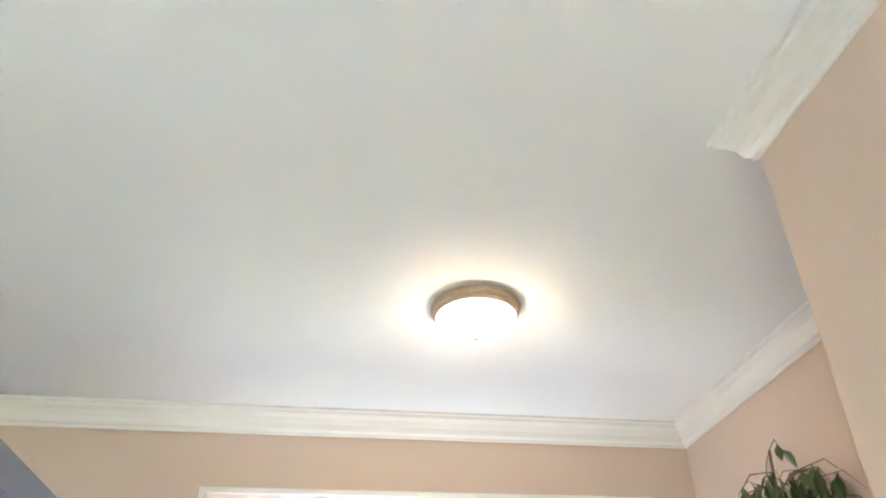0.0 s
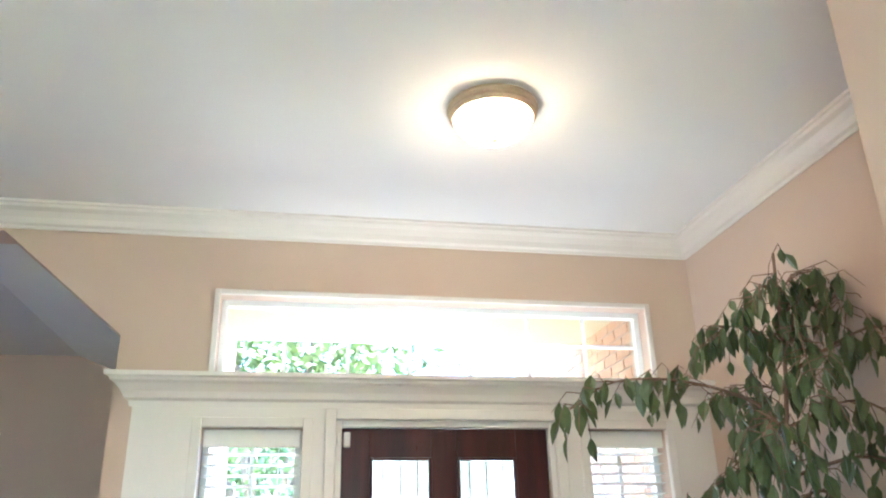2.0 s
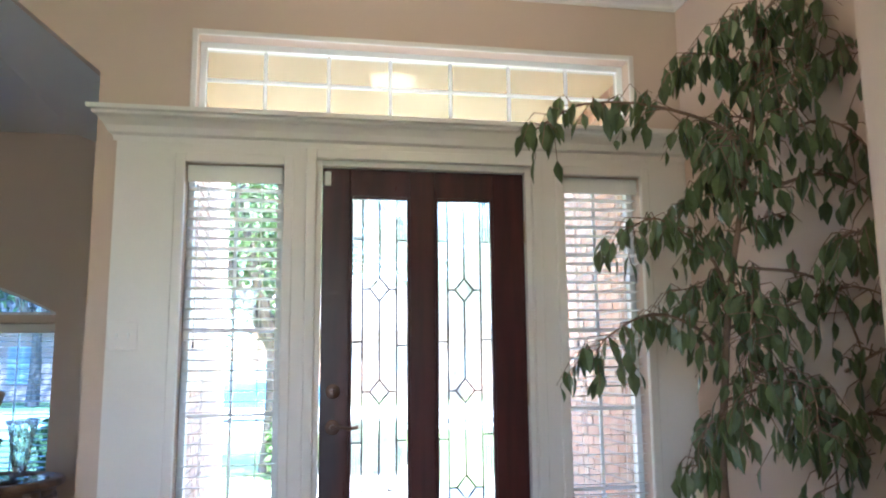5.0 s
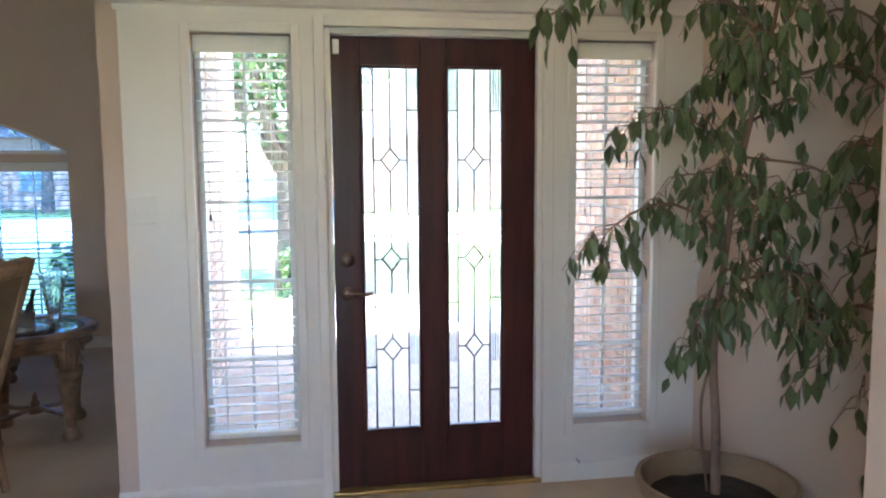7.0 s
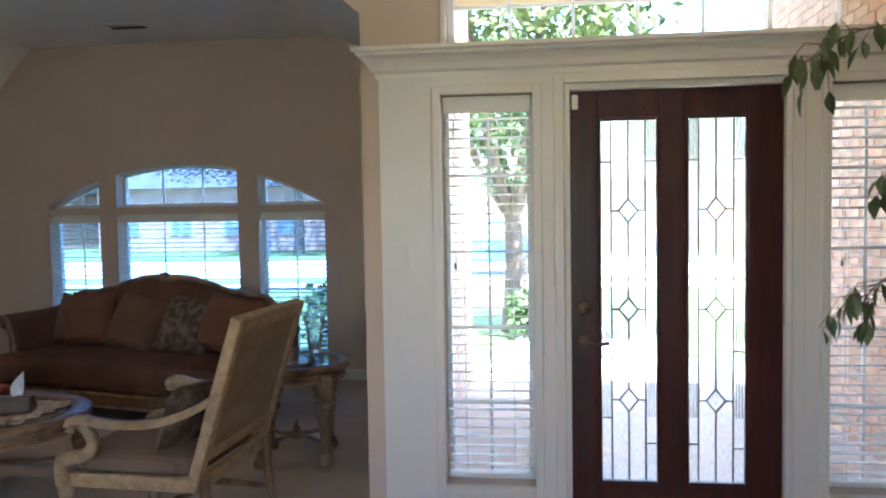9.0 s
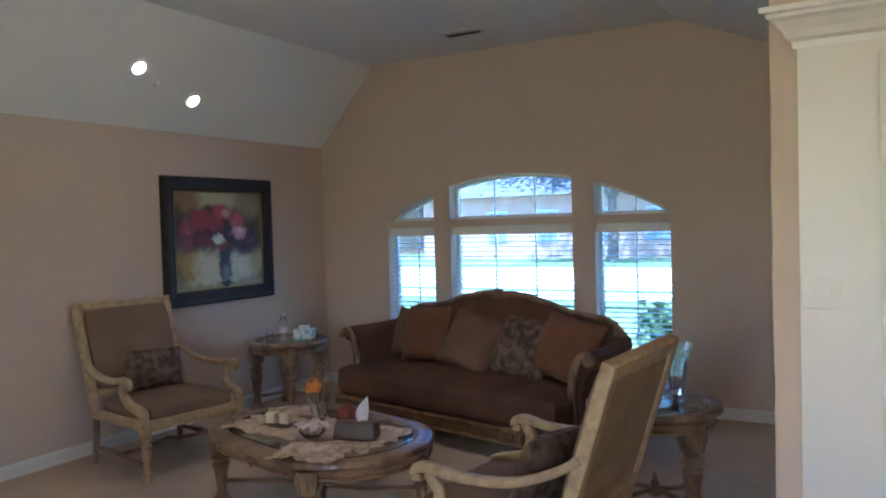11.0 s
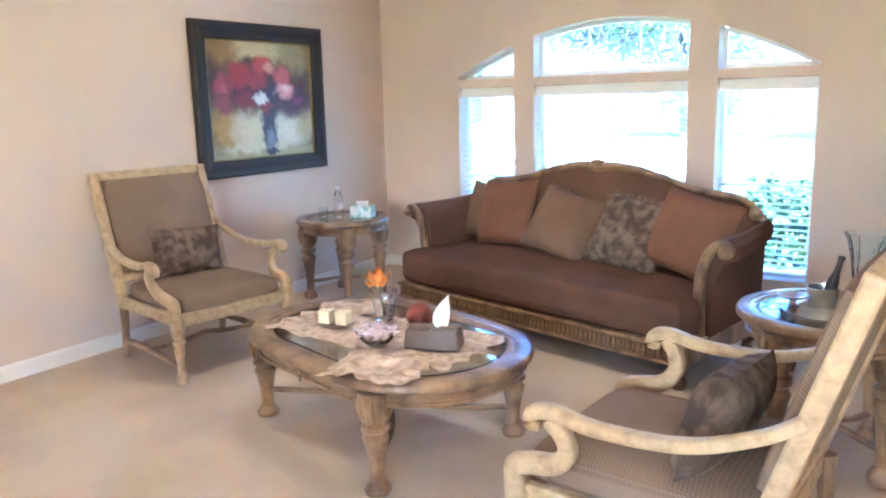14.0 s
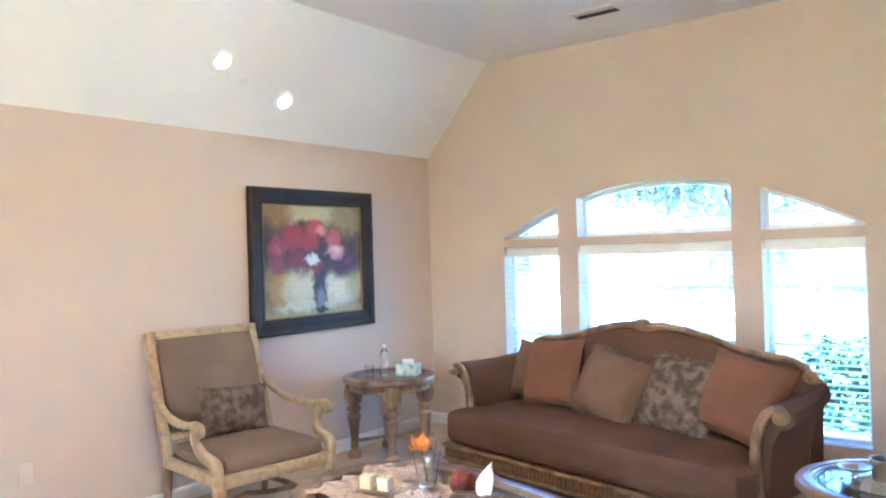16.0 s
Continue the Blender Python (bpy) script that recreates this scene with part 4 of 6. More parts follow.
def sofa():
    s = thing("sofa", "brown upholstered camelback sofa with carved antiqued wood trim", "sofa", SOFA)
    bm = soft_box((-1.00, -0.57, 0.235), (1.00, 0.28, 0.47), 0.055, puff=0.025)
    for v in bm.verts:
        if v.co.y < -0.30:
            v.co.x *= 1.085
    part("seat", bm, SOFAFAB, s, "brown bench seat wrapping the arm fronts", True)

    def camel(x):
        a = abs(x)
        return float(np.interp(a, [0, 0.10, 0.25, 0.45, 0.60, 0.74, 0.90, 0.98, 1.04, 1.10], [0.998, 1.012, 1.003, 0.955, 0.905, 0.885, 0.872, 0.845, 0.790, 0.72]))
    bm = bmesh.new()
    n = 44
    cols = []
    for i in range(n + 1):
        x = -1.08 + 2.16 * i / n
        t = camel(x) - 0.012
        lean = 0.16
        col = []
        for y, z in ((0.20, 0.30), (0.225, 0.50), (0.25 + lean * 0.2, 0.70), (0.27 + lean * 0.45, t - 0.06), (0.30 + lean * 0.5, t - 0.01), (0.34 + lean * 0.5, t), (0.39 + lean * 0.45, t - 0.03), (0.41 + lean * 0.2, 0.65), (0.41, 0.25)):
            col.append(bm.verts.new((x, y, min(z, t))))
        cols.append(col)
    for a, b in zip(cols, cols[1:]):
        for j in range(len(a)):
            k = (j + 1) % len(a)
            bm.faces.new((a[j], b[j], b[k], a[k]))
    bm.faces.new(cols[0])
    bm.faces.new(cols[-1][::-1])
    bmesh.ops.recalc_face_normals(bm, faces=bm.faces)
    part("backrest", bm, SOFAFAB, s, "brown camel-shaped back", True)
    pts = [(-1.10 + 2.20 * i / 60, 0.405 + (0.02 if abs(i - 30) > 2 else 0.005), camel(-1.10 + 2.20 * i / 60) + 0.004) for i in range(61)]
    part("top_rail", tube(pts, [0.026 + 0.012 * math.exp(-((i - 30) / 3.0) ** 2) for i in range(61)], 10, 0.9), WOOD, s, "carved wood crest", True)
    bm = bmesh.new()
    for k in range(5):
        a = -0.8 + 0.4 * k
        add_tube(bm, spline([(0, 0.375, 1.02), (math.sin(a) * 0.05, 0.365, 1.02 + 0.035 * math.cos(a)), (math.sin(a) * 0.075, 0.37, 1.02 + 0.04 * math.cos(a))], 3), [0.012] * 4 + [0.010, 0.007, 0.004], 6)
    part("crest_carving", bm, WOOD, s, "", True)
    for q in (-1, 1):
        # flared arm: a curved section drawn along y
        prof = [(1.00, 0.28), (1.00, 0.52), (1.015, 0.62), (1.05, 0.695), (1.10, 0.735), (1.165, 0.745), (1.215, 0.715), (1.225, 0.672), (1.195, 0.640), (1.150, 0.625), (1.110, 0.55), (1.09, 0.40), (1.085, 0.22)]
        bm = bmesh.new()
        rings = []
        for k in range(9):
            f = k / 8
            y = -0.32 + 0.74 * f
            up = 0.06 * max(0, f - 0.45) ** 1.3
            rings.append([bm.verts.new((q * (x if x < 1.05 else 1.05 + (x - 1.05) * (1 - 0.55 * f)), y, z + up * (1 if z > 0.5 else 0))) for x, z in prof])
        for a, b in zip(rings, rings[1:]):
            for j in range(len(prof)):
                k2 = (j + 1) % len(prof)
                bm.faces.new((a[j], a[k2], b[k2], b[j]))
        bm.faces.new(rings[0])
        bm.faces.new(rings[-1][::-1])
        bmesh.ops.recalc_face_normals(bm, faces=bm.faces)
        part("arm", bm, SOFAFAB, s, "brown rolled arm", True)
        face = spline([(q * 1.04, -0.342, 0.24), (q * 1.035, -0.344, 0.42), (q * 1.040, -0.346, 0.54), (q * 1.065, -0.348, 0.64), (q * 1.105, -0.350, 0.705), (q * 1.155, -0.350, 0.726), (q * 1.190, -0.350, 0.702), (q * 1.178, -0.350, 0.676), (q * 1.158, -0.350, 0.684)], 5)
        n = len(face)
        part("arm_facing", tube(face, [0.030 - 0.011 * i / n for i in range(n)], 16, 0.75, (0, 1, 0), 0.55), WOOD, s, "carved scroll facing", True)
        part("back_scroll", lathe([(0.0, 0.034), (0.010, 0.034), (0.018, 0.026), (0.024, 0.026), (0.034, 0.016), (0.040, 0.0)], 14, pose(q * 1.045, 0.36, 0.80, 90), False), WOOD, s, "", True)
        part("rosette", lathe([(0.0, 0.03), (0.012, 0.03), (0.022, 0.022), (0.026, 0.010), (0.032, 0.006), (0.032, 0.0)], 14, pose(q * 1.172, -0.372, 0.69, 90), False), WOOD, s, "", True)
    bm = bmesh.new()
    add_box(bm, (-1.08, -0.545, 0.13), (1.08, -0.505, 0.24), 0.006, 1)
    add_box(bm, (-1.09, -0.562, 0.212), (1.09, -0.54, 0.236), 0.008, 2)
    add_box(bm, (-1.09, -0.557, 0.125), (1.09, -0.54, 0.145), 0.006, 2)
    part("front_rail", bm, WOOD, s, "fluted wooden front rail")
    flute = None
    for k in range(72):
        x = -1.06 + 2.12 * k / 71
        if flute is None:
            flute = part("flute", tube([(0, -0.548, 0.150), (0, -0.548, 0.208)], 0.010, 6), WOOD, s, "", True, pose(x, 0, 0))
        else:
            o = new("flute", flute.data)
            o.parent = s
            o.matrix_basis = pose(x, 0, 0)
    for q in (-1, 1):
        part("side_rail", box((min(q * 1.05, q * 1.085), -0.505, 0.13), (max(q * 1.05, q * 1.085), 0.40, 0.24), 0.006, 1), WOOD, s)
        for y in (-0.505, 0.36):
            part("foot", lathe([(0.026, 0), (0.038, 0.012), (0.042, 0.035), (0.030, 0.055), (0.026, 0.07), (0.044, 0.095), (0.050, 0.13), (0.050, 0.16)], 14, pose(q * 1.03, y, 0)), WOOD, s, "", True)
    part("back_rail", box((-1.05, 0.375, 0.13), (1.05, 0.405, 0.26), 0.005, 1), WOOD, s)
    return s


def shallower(y):
    """Draws everything behind the seat front a little forward."""
    return y if y < -0.2 else -0.2 + (y + 0.2) * 0.76


for o in sofa().children:
    if o.name.split(".")[0] != "flute":
        for v in o.data.vertices:
            v.co.y = shallower(v.co.y)
PX_ = [(-0.80, 0.145, 0.68, 0.40, 0.40, 0.13, BEIGEFAB, -16, 4, "brown cushion half hidden on the sofa", None),
       (-0.55, 0.03, 0.70, 0.46, 0.46, 0.18, RUST, -20, -4, "rust-coloured square cushion leaning on the sofa", None),
       (-0.03, -0.05, 0.675, 0.50, 0.43, 0.18, BEIGEFAB, -27, 13, "brown woven cushion with fringed edges on the sofa", TAUPE),
       (0.45, -0.04, 0.665, 0.47, 0.44, 0.19, FLORAL, -25, 8, "dark floral brocade cushion with fringed edges on the sofa", TAUPE),
       (0.82, -0.03, 0.70, 0.48, 0.46, 0.19, RUST, -22, 12, "rust-coloured square cushion against the sofa arm", None)]
for i, (x, y, z, w, h, t, mat, lean, roll_, label, fr) in enumerate(PX_):
    pillow(SOFA @ pose(x, shallower(y) + 0.005, z, lean) @ pose(0, 0, 0, 0, roll_, 0), w, h, t, mat, label, 20 + i, fr)


# ---- tables ----
def oval(a, b, n=56, p=2.5):
    """Outline of a table top: a superellipse of power p, or straight sides with round ends where p is 0."""
    if not p:
        k = n // 2
        return [(q * (a - b + b * math.cos(t)), q * b * math.sin(t)) for q in (1, -1) for t in [math.pi * (i / (k - 1) - 0.5) for i in range(k)]]
    out = []
    for k in range(n):
        t = 2 * math.pi * k / n
        c, s = math.cos(t), math.sin(t)
        out.append((a * math.copysign(abs(c) ** (2 / p), c), b * math.copysign(abs(s) ** (2 / p), s)))
    return out


def ring_top(bm, shape, levels):
    """Stacked outlines (scale inset, z): joins them into a closed band."""
    rings = []
    for off, z in levels:
        rings.append([bm.verts.new((*shape(off)[k], z)) for k in range(len(shape(off)))])
    m = len(rings)
    n = len(rings[0])
    fs = []
    for i in range(m):
        a, b = rings[i], rings[(i + 1) % m]
        for k in range(n):
            fs.append(bm.faces.new((a[k], a[(k + 1) % n], b[(k + 1) % n], b[k])))
    bmesh.ops.recalc_face_normals(bm, faces=fs)


def glass_table(name, label, m, a, b, h, rim, legs, power, leg_scale, group=""):
    """Wooden ring top with an inset pane, an apron, turned legs and a stretcher."""
    t = thing(name, label, "table", m, group)
    def shape(off):
        return oval(a - off, b - off, 56, power)
    bm = bmesh.new()
    ring_top(bm, shape, [(0.012, h - 0.040), (0.0, h - 0.030), (0.0, h - 0.013), (0.007, h - 0.003), (0.013, h), (rim * 0.62, h), (rim * 0.66, h - 0.004), (rim * 0.9, h - 0.004), (rim, h - 0.010), (rim, h - 0.040)])
    part("tabletop", bm, WOOD, t, "antiqued wooden rim", True)
    bm = bmesh.new()
    ring_top(bm, shape, [(0.050, h - 0.105), (0.036, h - 0.100), (0.036, h - 0.088), (0.046, h - 0.082), (0.040, h - 0.052), (0.024, h - 0.041), (0.090, h - 0.041), (0.090, h - 0.105)])
    part("apron", bm, WOOD, t, "", True)
    bm = bmesh.new()
    add_prism(bm, shape(rim - 0.008), h - 0.016, h - 0.008, "z")
    g = part("glass_panel", bm, TABLEGLASS, t, "inset clear glass with a dark edge")
    g.visible_shadow = False
    bm = bmesh.new()
    ring_top(bm, shape, [(rim - 0.001, h - 0.009), (rim + 0.010, h - 0.0065), (rim + 0.010, h - 0.008)])
    part("glass_edge", bm, DARKFRAME, t)
    for x, y in legs:
        prof = [(r * leg_scale, z * (h - 0.05) / 0.42) for r, z in [(0.030, 0), (0.046, 0.006), (0.050, 0.022), (0.040, 0.042), (0.026, 0.055), (0.030, 0.068), (0.026, 0.08), (0.030, 0.14), (0.040, 0.20), (0.050, 0.235), (0.036, 0.255), (0.052, 0.268), (0.052, 0.285), (0.036, 0.295), (0.040, 0.31), (0.056, 0.345), (0.060, 0.38), (0.056, 0.42)]]
        lg = part("leg", lathe(prof, 16, pose(x, y, 0)), WOOD, t, "turned and carved leg", True)
        bm = bmesh.new()
        for k in range(8):
            an = 2 * math.pi * k / 8
            rr = 0.058 * leg_scale
            add_tube(bm, [(x + rr * 0.80 * math.cos(an), y + rr * 0.80 * math.sin(an), (h - 0.05) * 0.72), (x + rr * math.cos(an), y + rr * math.sin(an), (h - 0.05) * 0.84), (x + rr * math.cos(an), y + rr * math.sin(an), (h - 0.05) * 0.95)], [0.005, 0.011, 0.006], 6)
        part("leaf_carving", bm, WOOD, lg, "", True)
    zs = 0.13
    for x, y in legs:
        part("stretcher", tube(spline([(x, y, zs), (x * 0.55, y * 0.42, zs + 0.006), (x * 0.06, y * 0.03, zs + 0.02)], 5), [0.017] * 11, 8, 0.8), WOOD, t, "", True)
    part("finial", lathe([(0.035, zs - 0.01), (0.040, zs + 0.02), (0.022, zs + 0.035), (0.026, zs + 0.05), (0.012, zs + 0.07), (0.016, zs + 0.085), (0.003, zs + 0.11)], 14), WOOD, t, "", True)
    return t


CT = pose(-3.79, 0.44, 0, 0, 0, -15)
ct = glass_table("coffee_table", "oval antiqued wooden coffee table with inset glass top", CT, 0.715, 0.465, 0.46, 0.112, [(-0.55, -0.30), (0.42, -0.37), (-0.42, 0.37), (0.42, 0.37)], 0, 1.06)
bm = bmesh.new()
for k in range(7):
    an = -1.2 + 0.4 * k
    add_tube(bm, [(0, 0, 0), (0.028 * math.sin(an), -0.010, 0.030 * math.cos(an) - 0.002), (0.036 * math.sin(an), -0.006, 0.038 * math.cos(an) - 0.002)], [0.010, 0.009, 0.004], 6)
add_tube(bm, [(0, -0.004, 0), (0, -0.006, -0.035)], [0.012, 0.005], 6)
part("shell_carving", bm, WOOD, ct, "carved shell on the apron", True, pose(0, -0.427, 0.385))
ST1 = pose(-5.585, 2.24, 0)
ST2 = pose(-2.12, 1.14, 0)
RL = [(-0.19, -0.19), (0.19, -0.19), (-0.19, 0.19), (0.19, 0.19)]
st1 = glass_table("side_table", "round antiqued wooden side table with inset glass top", ST1, 0.35, 0.35, 0.615, 0.075, RL, 2.0, 1.1, "matching side tables")
copy_thing(st1, ST2 @ pose(0, 0, 0, 0, 0, 12))


# ---- things on the coffee table ----
def cloth(name, label, w, d, m, seed, mat, amp=0.012, n=36, scallop=0.0):
    """A wrinkled piece of lace lying on a table."""
    bm = bmesh.new()
    g = []
    for i in range(n + 1):
        row = []
        for j in range(n + 1):
            u, v = 2 * i / n - 1, 2 * j / n - 1
            e = 1 + scallop * math.sin(14 * u + seed) * (abs(v) ** 6) + scallop * math.sin(12 * v) * (abs(u) ** 6)
            q = Vector((u * w / 2 * e, v * d / 2 * e, 0))
            z = amp * max(0, noise.fractal(q * 9 + Vector((seed * 3.1, 0, 0)), 1.0, 2.0, 3) + 0.35)
            row.append(bm.verts.new(q + Vector((0, 0, 0.002 + z))))
        g.append(row)
    for i in range(n):
        for j in range(n):
            bm.faces.new((g[i][j], g[i + 1][j], g[i + 1][j + 1], g[i][j + 1]))
    bm.normal_update()
    bmesh.ops.solidify(bm, geom=bm.faces, thickness=0.0015)
    c = thing(name, label, "table runner", m)
    part("lace", bm, mat, c, "", True)
    return c


TOP = 0.452
cloth("lace_runner", "crumpled beige lace runner on the glass table", 1.04, 0.46, CT @ pose(-0.01, -0.01, TOP + 0.003, 0, 0, 11), 1, LACE, 0.019, 44, 0.03)
cloth("lace_doily", "crumpled lace corner hanging to the table rim", 0.36, 0.32, CT @ pose(0.36, -0.29, TOP + 0.014, 0, 0, 28), 2, LACE, 0.028, 30, 0.05)
cloth("lace_doily", "small folded lace doily on the glass table", 0.30, 0.24, CT @ pose(-0.40, 0.10, TOP + 0.014, 0, 0, 50), 3, LACE, 0.028, 24, 0.05)


def vase_with_flower(m):
    v = thing("flower_vase", "small clear glass vase with an orange silk flower", "vase", m)
    part("glass_body", lathe([(0.030, 0.0), (0.034, 0.004), (0.040, 0.05), (0.052, 0.11), (0.056, 0.12), (0.052, 0.12), (0.047, 0.108), (0.036, 0.05), (0.030, 0.012), (0.002, 0.010)], 24, None, False), CLEAR, v, "", True)
    bm = bmesh.new()
    rnd = random.Random(5)
    for k in range(26):
        a, e = rnd.random() * 6.28, rnd.uniform(0.1, 1.4)
        d = Vector((math.cos(a) * math.cos(e), math.sin(a) * math.cos(e), math.sin(e)))
        s = d.cross(Vector((0.3, 0.2, 1))).normalized()
        c = Vector((-0.03, 0, 0.135))
        L = rnd.uniform(0.045, 0.07)
        p = [c, c + d * L * 0.5 + s * 0.022, c + d * L + Vector((0, 0, 0.008)), c + d * L * 0.5 - s * 0.022]
        u = d.cross(s) * 0.004
        vs = [bm.verts.new(x) for x in p] + [bm.verts.new(c + d * L * 0.55 + u * 3)]
        for i in range(4):
            bm.faces.new((vs[i], vs[(i + 1) % 4], vs[4]))
    part("flower_head", bm, ORANGE, v, "orange ruffled petals", True)
    part("stem", tube([(0.0, 0, 0.02), (-0.02, 0, 0.13)], 0.003, 6), LEAF, v)
    part("glass_stirrer", tube(spline([(0.02, 0, 0.03), (0.04, 0.0, 0.15), (0.028, 0.0, 0.20)], 4), 0.005, 6), CLEAR, v, "", True)


vase_with_flower(CT @ pose(-0.13, 0.10, TOP + 0.018, 0, 0, 20) @ Matrix.Scale(1.2, 4))
candle = thing("candle_set", "two square cream candles on a small tray", "candles", CT @ pose(-0.235, -0.10, TOP + 0.018, 0, 0, 26) @ Matrix.Scale(0.85, 4))
part("tray", box((-0.10, -0.05, 0), (0.10, 0.05, 0.008), 0.003), WOOD, candle)
for x in (-0.052, 0.052):
    cd = part("candle", box((x - 0.034, -0.034, 0.008), (x + 0.034, 0.034, 0.076), 0.005, 2), WAX, candle, "cream wax block")
    part("wick", tube([(x, 0, 0.076), (x + 0.002, 0, 0.088)], 0.0015, 5), DARKFRAME, cd)
ball = thing("decor_ball", "dark red woven decorative ball on the coffee table", "ornament", CT @ pose(0.09, 0.13, TOP + 0.016) @ Matrix.Scale(1.05, 4))
bm = bmesh.new()
bmesh.ops.create_icosphere(bm, subdivisions=4, radius=0.056)
for v in bm.verts:
    v.co *= 1 + 0.06 * noise.noise(v.co * 60)
bmesh.ops.translate(bm, vec=(0, 0, 0.054), verts=bm.verts)
part("ball_body", bm, REDBALL, ball, "", True)
tb = thing("tissue_box", "dark brown leather tissue box with a white tissue pulled up", "tissue box", CT @ pose(0.325, 0.01, TOP + 0.016, 0, 0, 34) @ Matrix.Scale(1.0, 4))
bm = box((-0.115, -0.062, 0), (0.115, 0.062, 0.085), 0.010, 3)
for v in bm.verts:
    if v.co.z > 0.05:
        v.co.x *= 0.93
        v.co.y *= 0.85
part("box_cover", bm, STONEGREY, tb, "", True)
bm = bmesh.new()
for a, b in (((-0.118, -0.003, 0.084), (0.118, 0.003, 0.089)), ((-0.004, -0.060, 0.084), (0.004, 0.060, 0.0885))):
    add_box(bm, a, b, 0.001)
part("strap", bm, POT, tb, "tan strap")
bm = bmesh.new()
g = []
for i in range(9):
    f = i / 8
    wv = 0.034 * math.sin(math.pi * min(1, f * 0.62 + 0.28)) * (1 - f ** 5)
    g.append([bm.verts.new((u * wv + 0.03 + 0.035 * f * f, 0.010 * math.sin(3 * u + 4 * f), 0.084 + 0.135 * f)) for u in (-1, -0.5, 0, 0.5, 1)])
for a, b in zip(g, g[1:]):
    for j in range(4):
        bm.faces.new((a[j], a[j + 1], b[j + 1], b[j]))
bm.normal_update()
bmesh.ops.solidify(bm, geom=bm.faces, thickness=0.001)
part("tissue", bm, PAPER, tb, "white paper tissue", True)
bowl = thing("petal_bowl", "small glass bowl of pale rose petals", "bowl", CT @ pose(0.15, -0.15, TOP + 0.018) @ Matrix.Scale(1.2, 4))
part("bowl_glass", lathe([(0.03, 0), (0.035, 0.004), (0.06, 0.03), (0.075, 0.055), (0.070, 0.055), (0.055, 0.032), (0.03, 0.01), (0.002, 0.008)], 24, None, False), CLEAR, bowl, "", True)
rnd = random.Random(8)
for k in range(40):
    bm = bmesh.new()
    bmesh.ops.create_uvsphere(bm, u_segments=8, v_segments=5, radius=0.018)
    for v in bm.verts:
        v.co.z *= 0.35
        v.co += Vector((0, 0, 0.25 * v.co.x * v.co.x / 0.018))
    a, r = rnd.random() * 6.28, 0.068 * rnd.random() ** 0.5
    part("petal", bm, ROSE, bowl, "", True, pose(r * math.cos(a), r * math.sin(a), 0.045 + 0.012 * rnd.random(), rnd.uniform(-40, 40), rnd.uniform(-40, 40), rnd.uniform(0, 360)))

# ---- things on the side tables ----
bt = thing("water_bottle", "clear plastic bottle with a pink label on the side table", "bottle", ST1 @ pose(-0.02, -0.02, 0.608))
part("bottle_body", lathe([(0.030, 0), (0.034, 0.005), (0.034, 0.05), (0.031, 0.055), (0.034, 0.06), (0.034, 0.15), (0.026, 0.18), (0.013, 0.205), (0.013, 0.215), (0.002, 0.215)], 20, None, False), CLEAR, bt, "", True)
part("paper_label", lathe([(0.0346, 0.068), (0.0346, 0.115)], 20, None, False), ROSE, bt, "pink and white label")
part("cap", lathe([(0.015, 0.212), (0.015, 0.230), (0.002, 0.231)], 14, None, False), PLASTIC, bt)
cup = thing("drinking_glass", "small clear tumbler on the side table", "glass", ST1 @ pose(-0.12, -0.08, 0.608))
part("glass_body", lathe([(0.028, 0), (0.034, 0.08), (0.031, 0.08), (0.025, 0.006), (0.002, 0.006)], 20, None, False), CLEAR, cup, "", True)
tt = thing("tissue_box", "teal and white printed tissue box on the side table", "tissue box", ST1 @ pose(0.13, 0.08, 0.608, 0, 0, 25))
part("carton", box((-0.085, -0.058, 0), (0.085, 0.058, 0.085), 0.003, 1), TEAL, tt)
bm = pillow_mesh(0.10, 0.05, 0.03, 2, 8)
part("tissue", bm, PAPER, tt, "", True, pose(0, 0, 0.095))
cv = thing("crystal_vase", "tall cut crystal vase on the side table", "vase", ST2 @ pose(0.10, 0.10, 0.608))
bm = bmesh.new()
rings = []
for r, z in [(0.055, 0), (0.058, 0.008), (0.030, 0.03), (0.034, 0.05), (0.048, 0.12), (0.055, 0.19), (0.070, 0.27), (0.084, 0.30), (0.079, 0.30), (0.064, 0.265), (0.048, 0.19), (0.040, 0.12), (0.025, 0.06), (0.002, 0.055)]:
    rings.append([bm.verts.new((r * (1 + (0.05 if k % 2 else -0.02)) * math.cos(2 * math.pi * (k + z * 6) / 24), r * (1 + (0.05 if k % 2 else -0.02)) * math.sin(2 * math.pi * (k + z * 6) / 24), z)) for k in range(24)])
for a, b in zip(rings, rings[1:]):
    for k in range(24):
        bm.faces.new((a[k], a[(k + 1) % 24], b[(k + 1) % 24], b[k]))
part("vase_body", bm, CLEAR, cv)
ib = thing("ice_bucket", "small silver ice bucket holding a dark bottle", "ice bucket", ST2 @ pose(-0.04, 0.03, 0.608))
part("bucket", lathe([(0.045, 0), (0.05, 0.004), (0.058, 0.08), (0.062, 0.085), (0.056, 0.085), (0.046, 0.01), (0.002, 0.01)], 24, None, False), NICKEL, ib, "polished silver bucket", True)
part("bottle", lathe([(0.022, 0.0), (0.022, 0.10), (0.012, 0.14), (0.010, 0.19), (0.013, 0.192), (0.013, 0.205), (0.002, 0.206)], 16, pose(0.01, 0, 0.012, 0, 14)), DARKFRAME, ib, "dark glass bottle", True)
sd = thing("silver_dish", "small footed silver dish on the side table", "dish", ST2 @ pose(-0.14, -0.02, 0.608))
part("dish_body", lathe([(0.025, 0), (0.028, 0.004), (0.012, 0.014), (0.012, 0.03), (0.05, 0.045), (0.06, 0.055), (0.055, 0.055), (0.01, 0.038), (0.002, 0.038)], 24, None, False), NICKEL, sd, "", True)
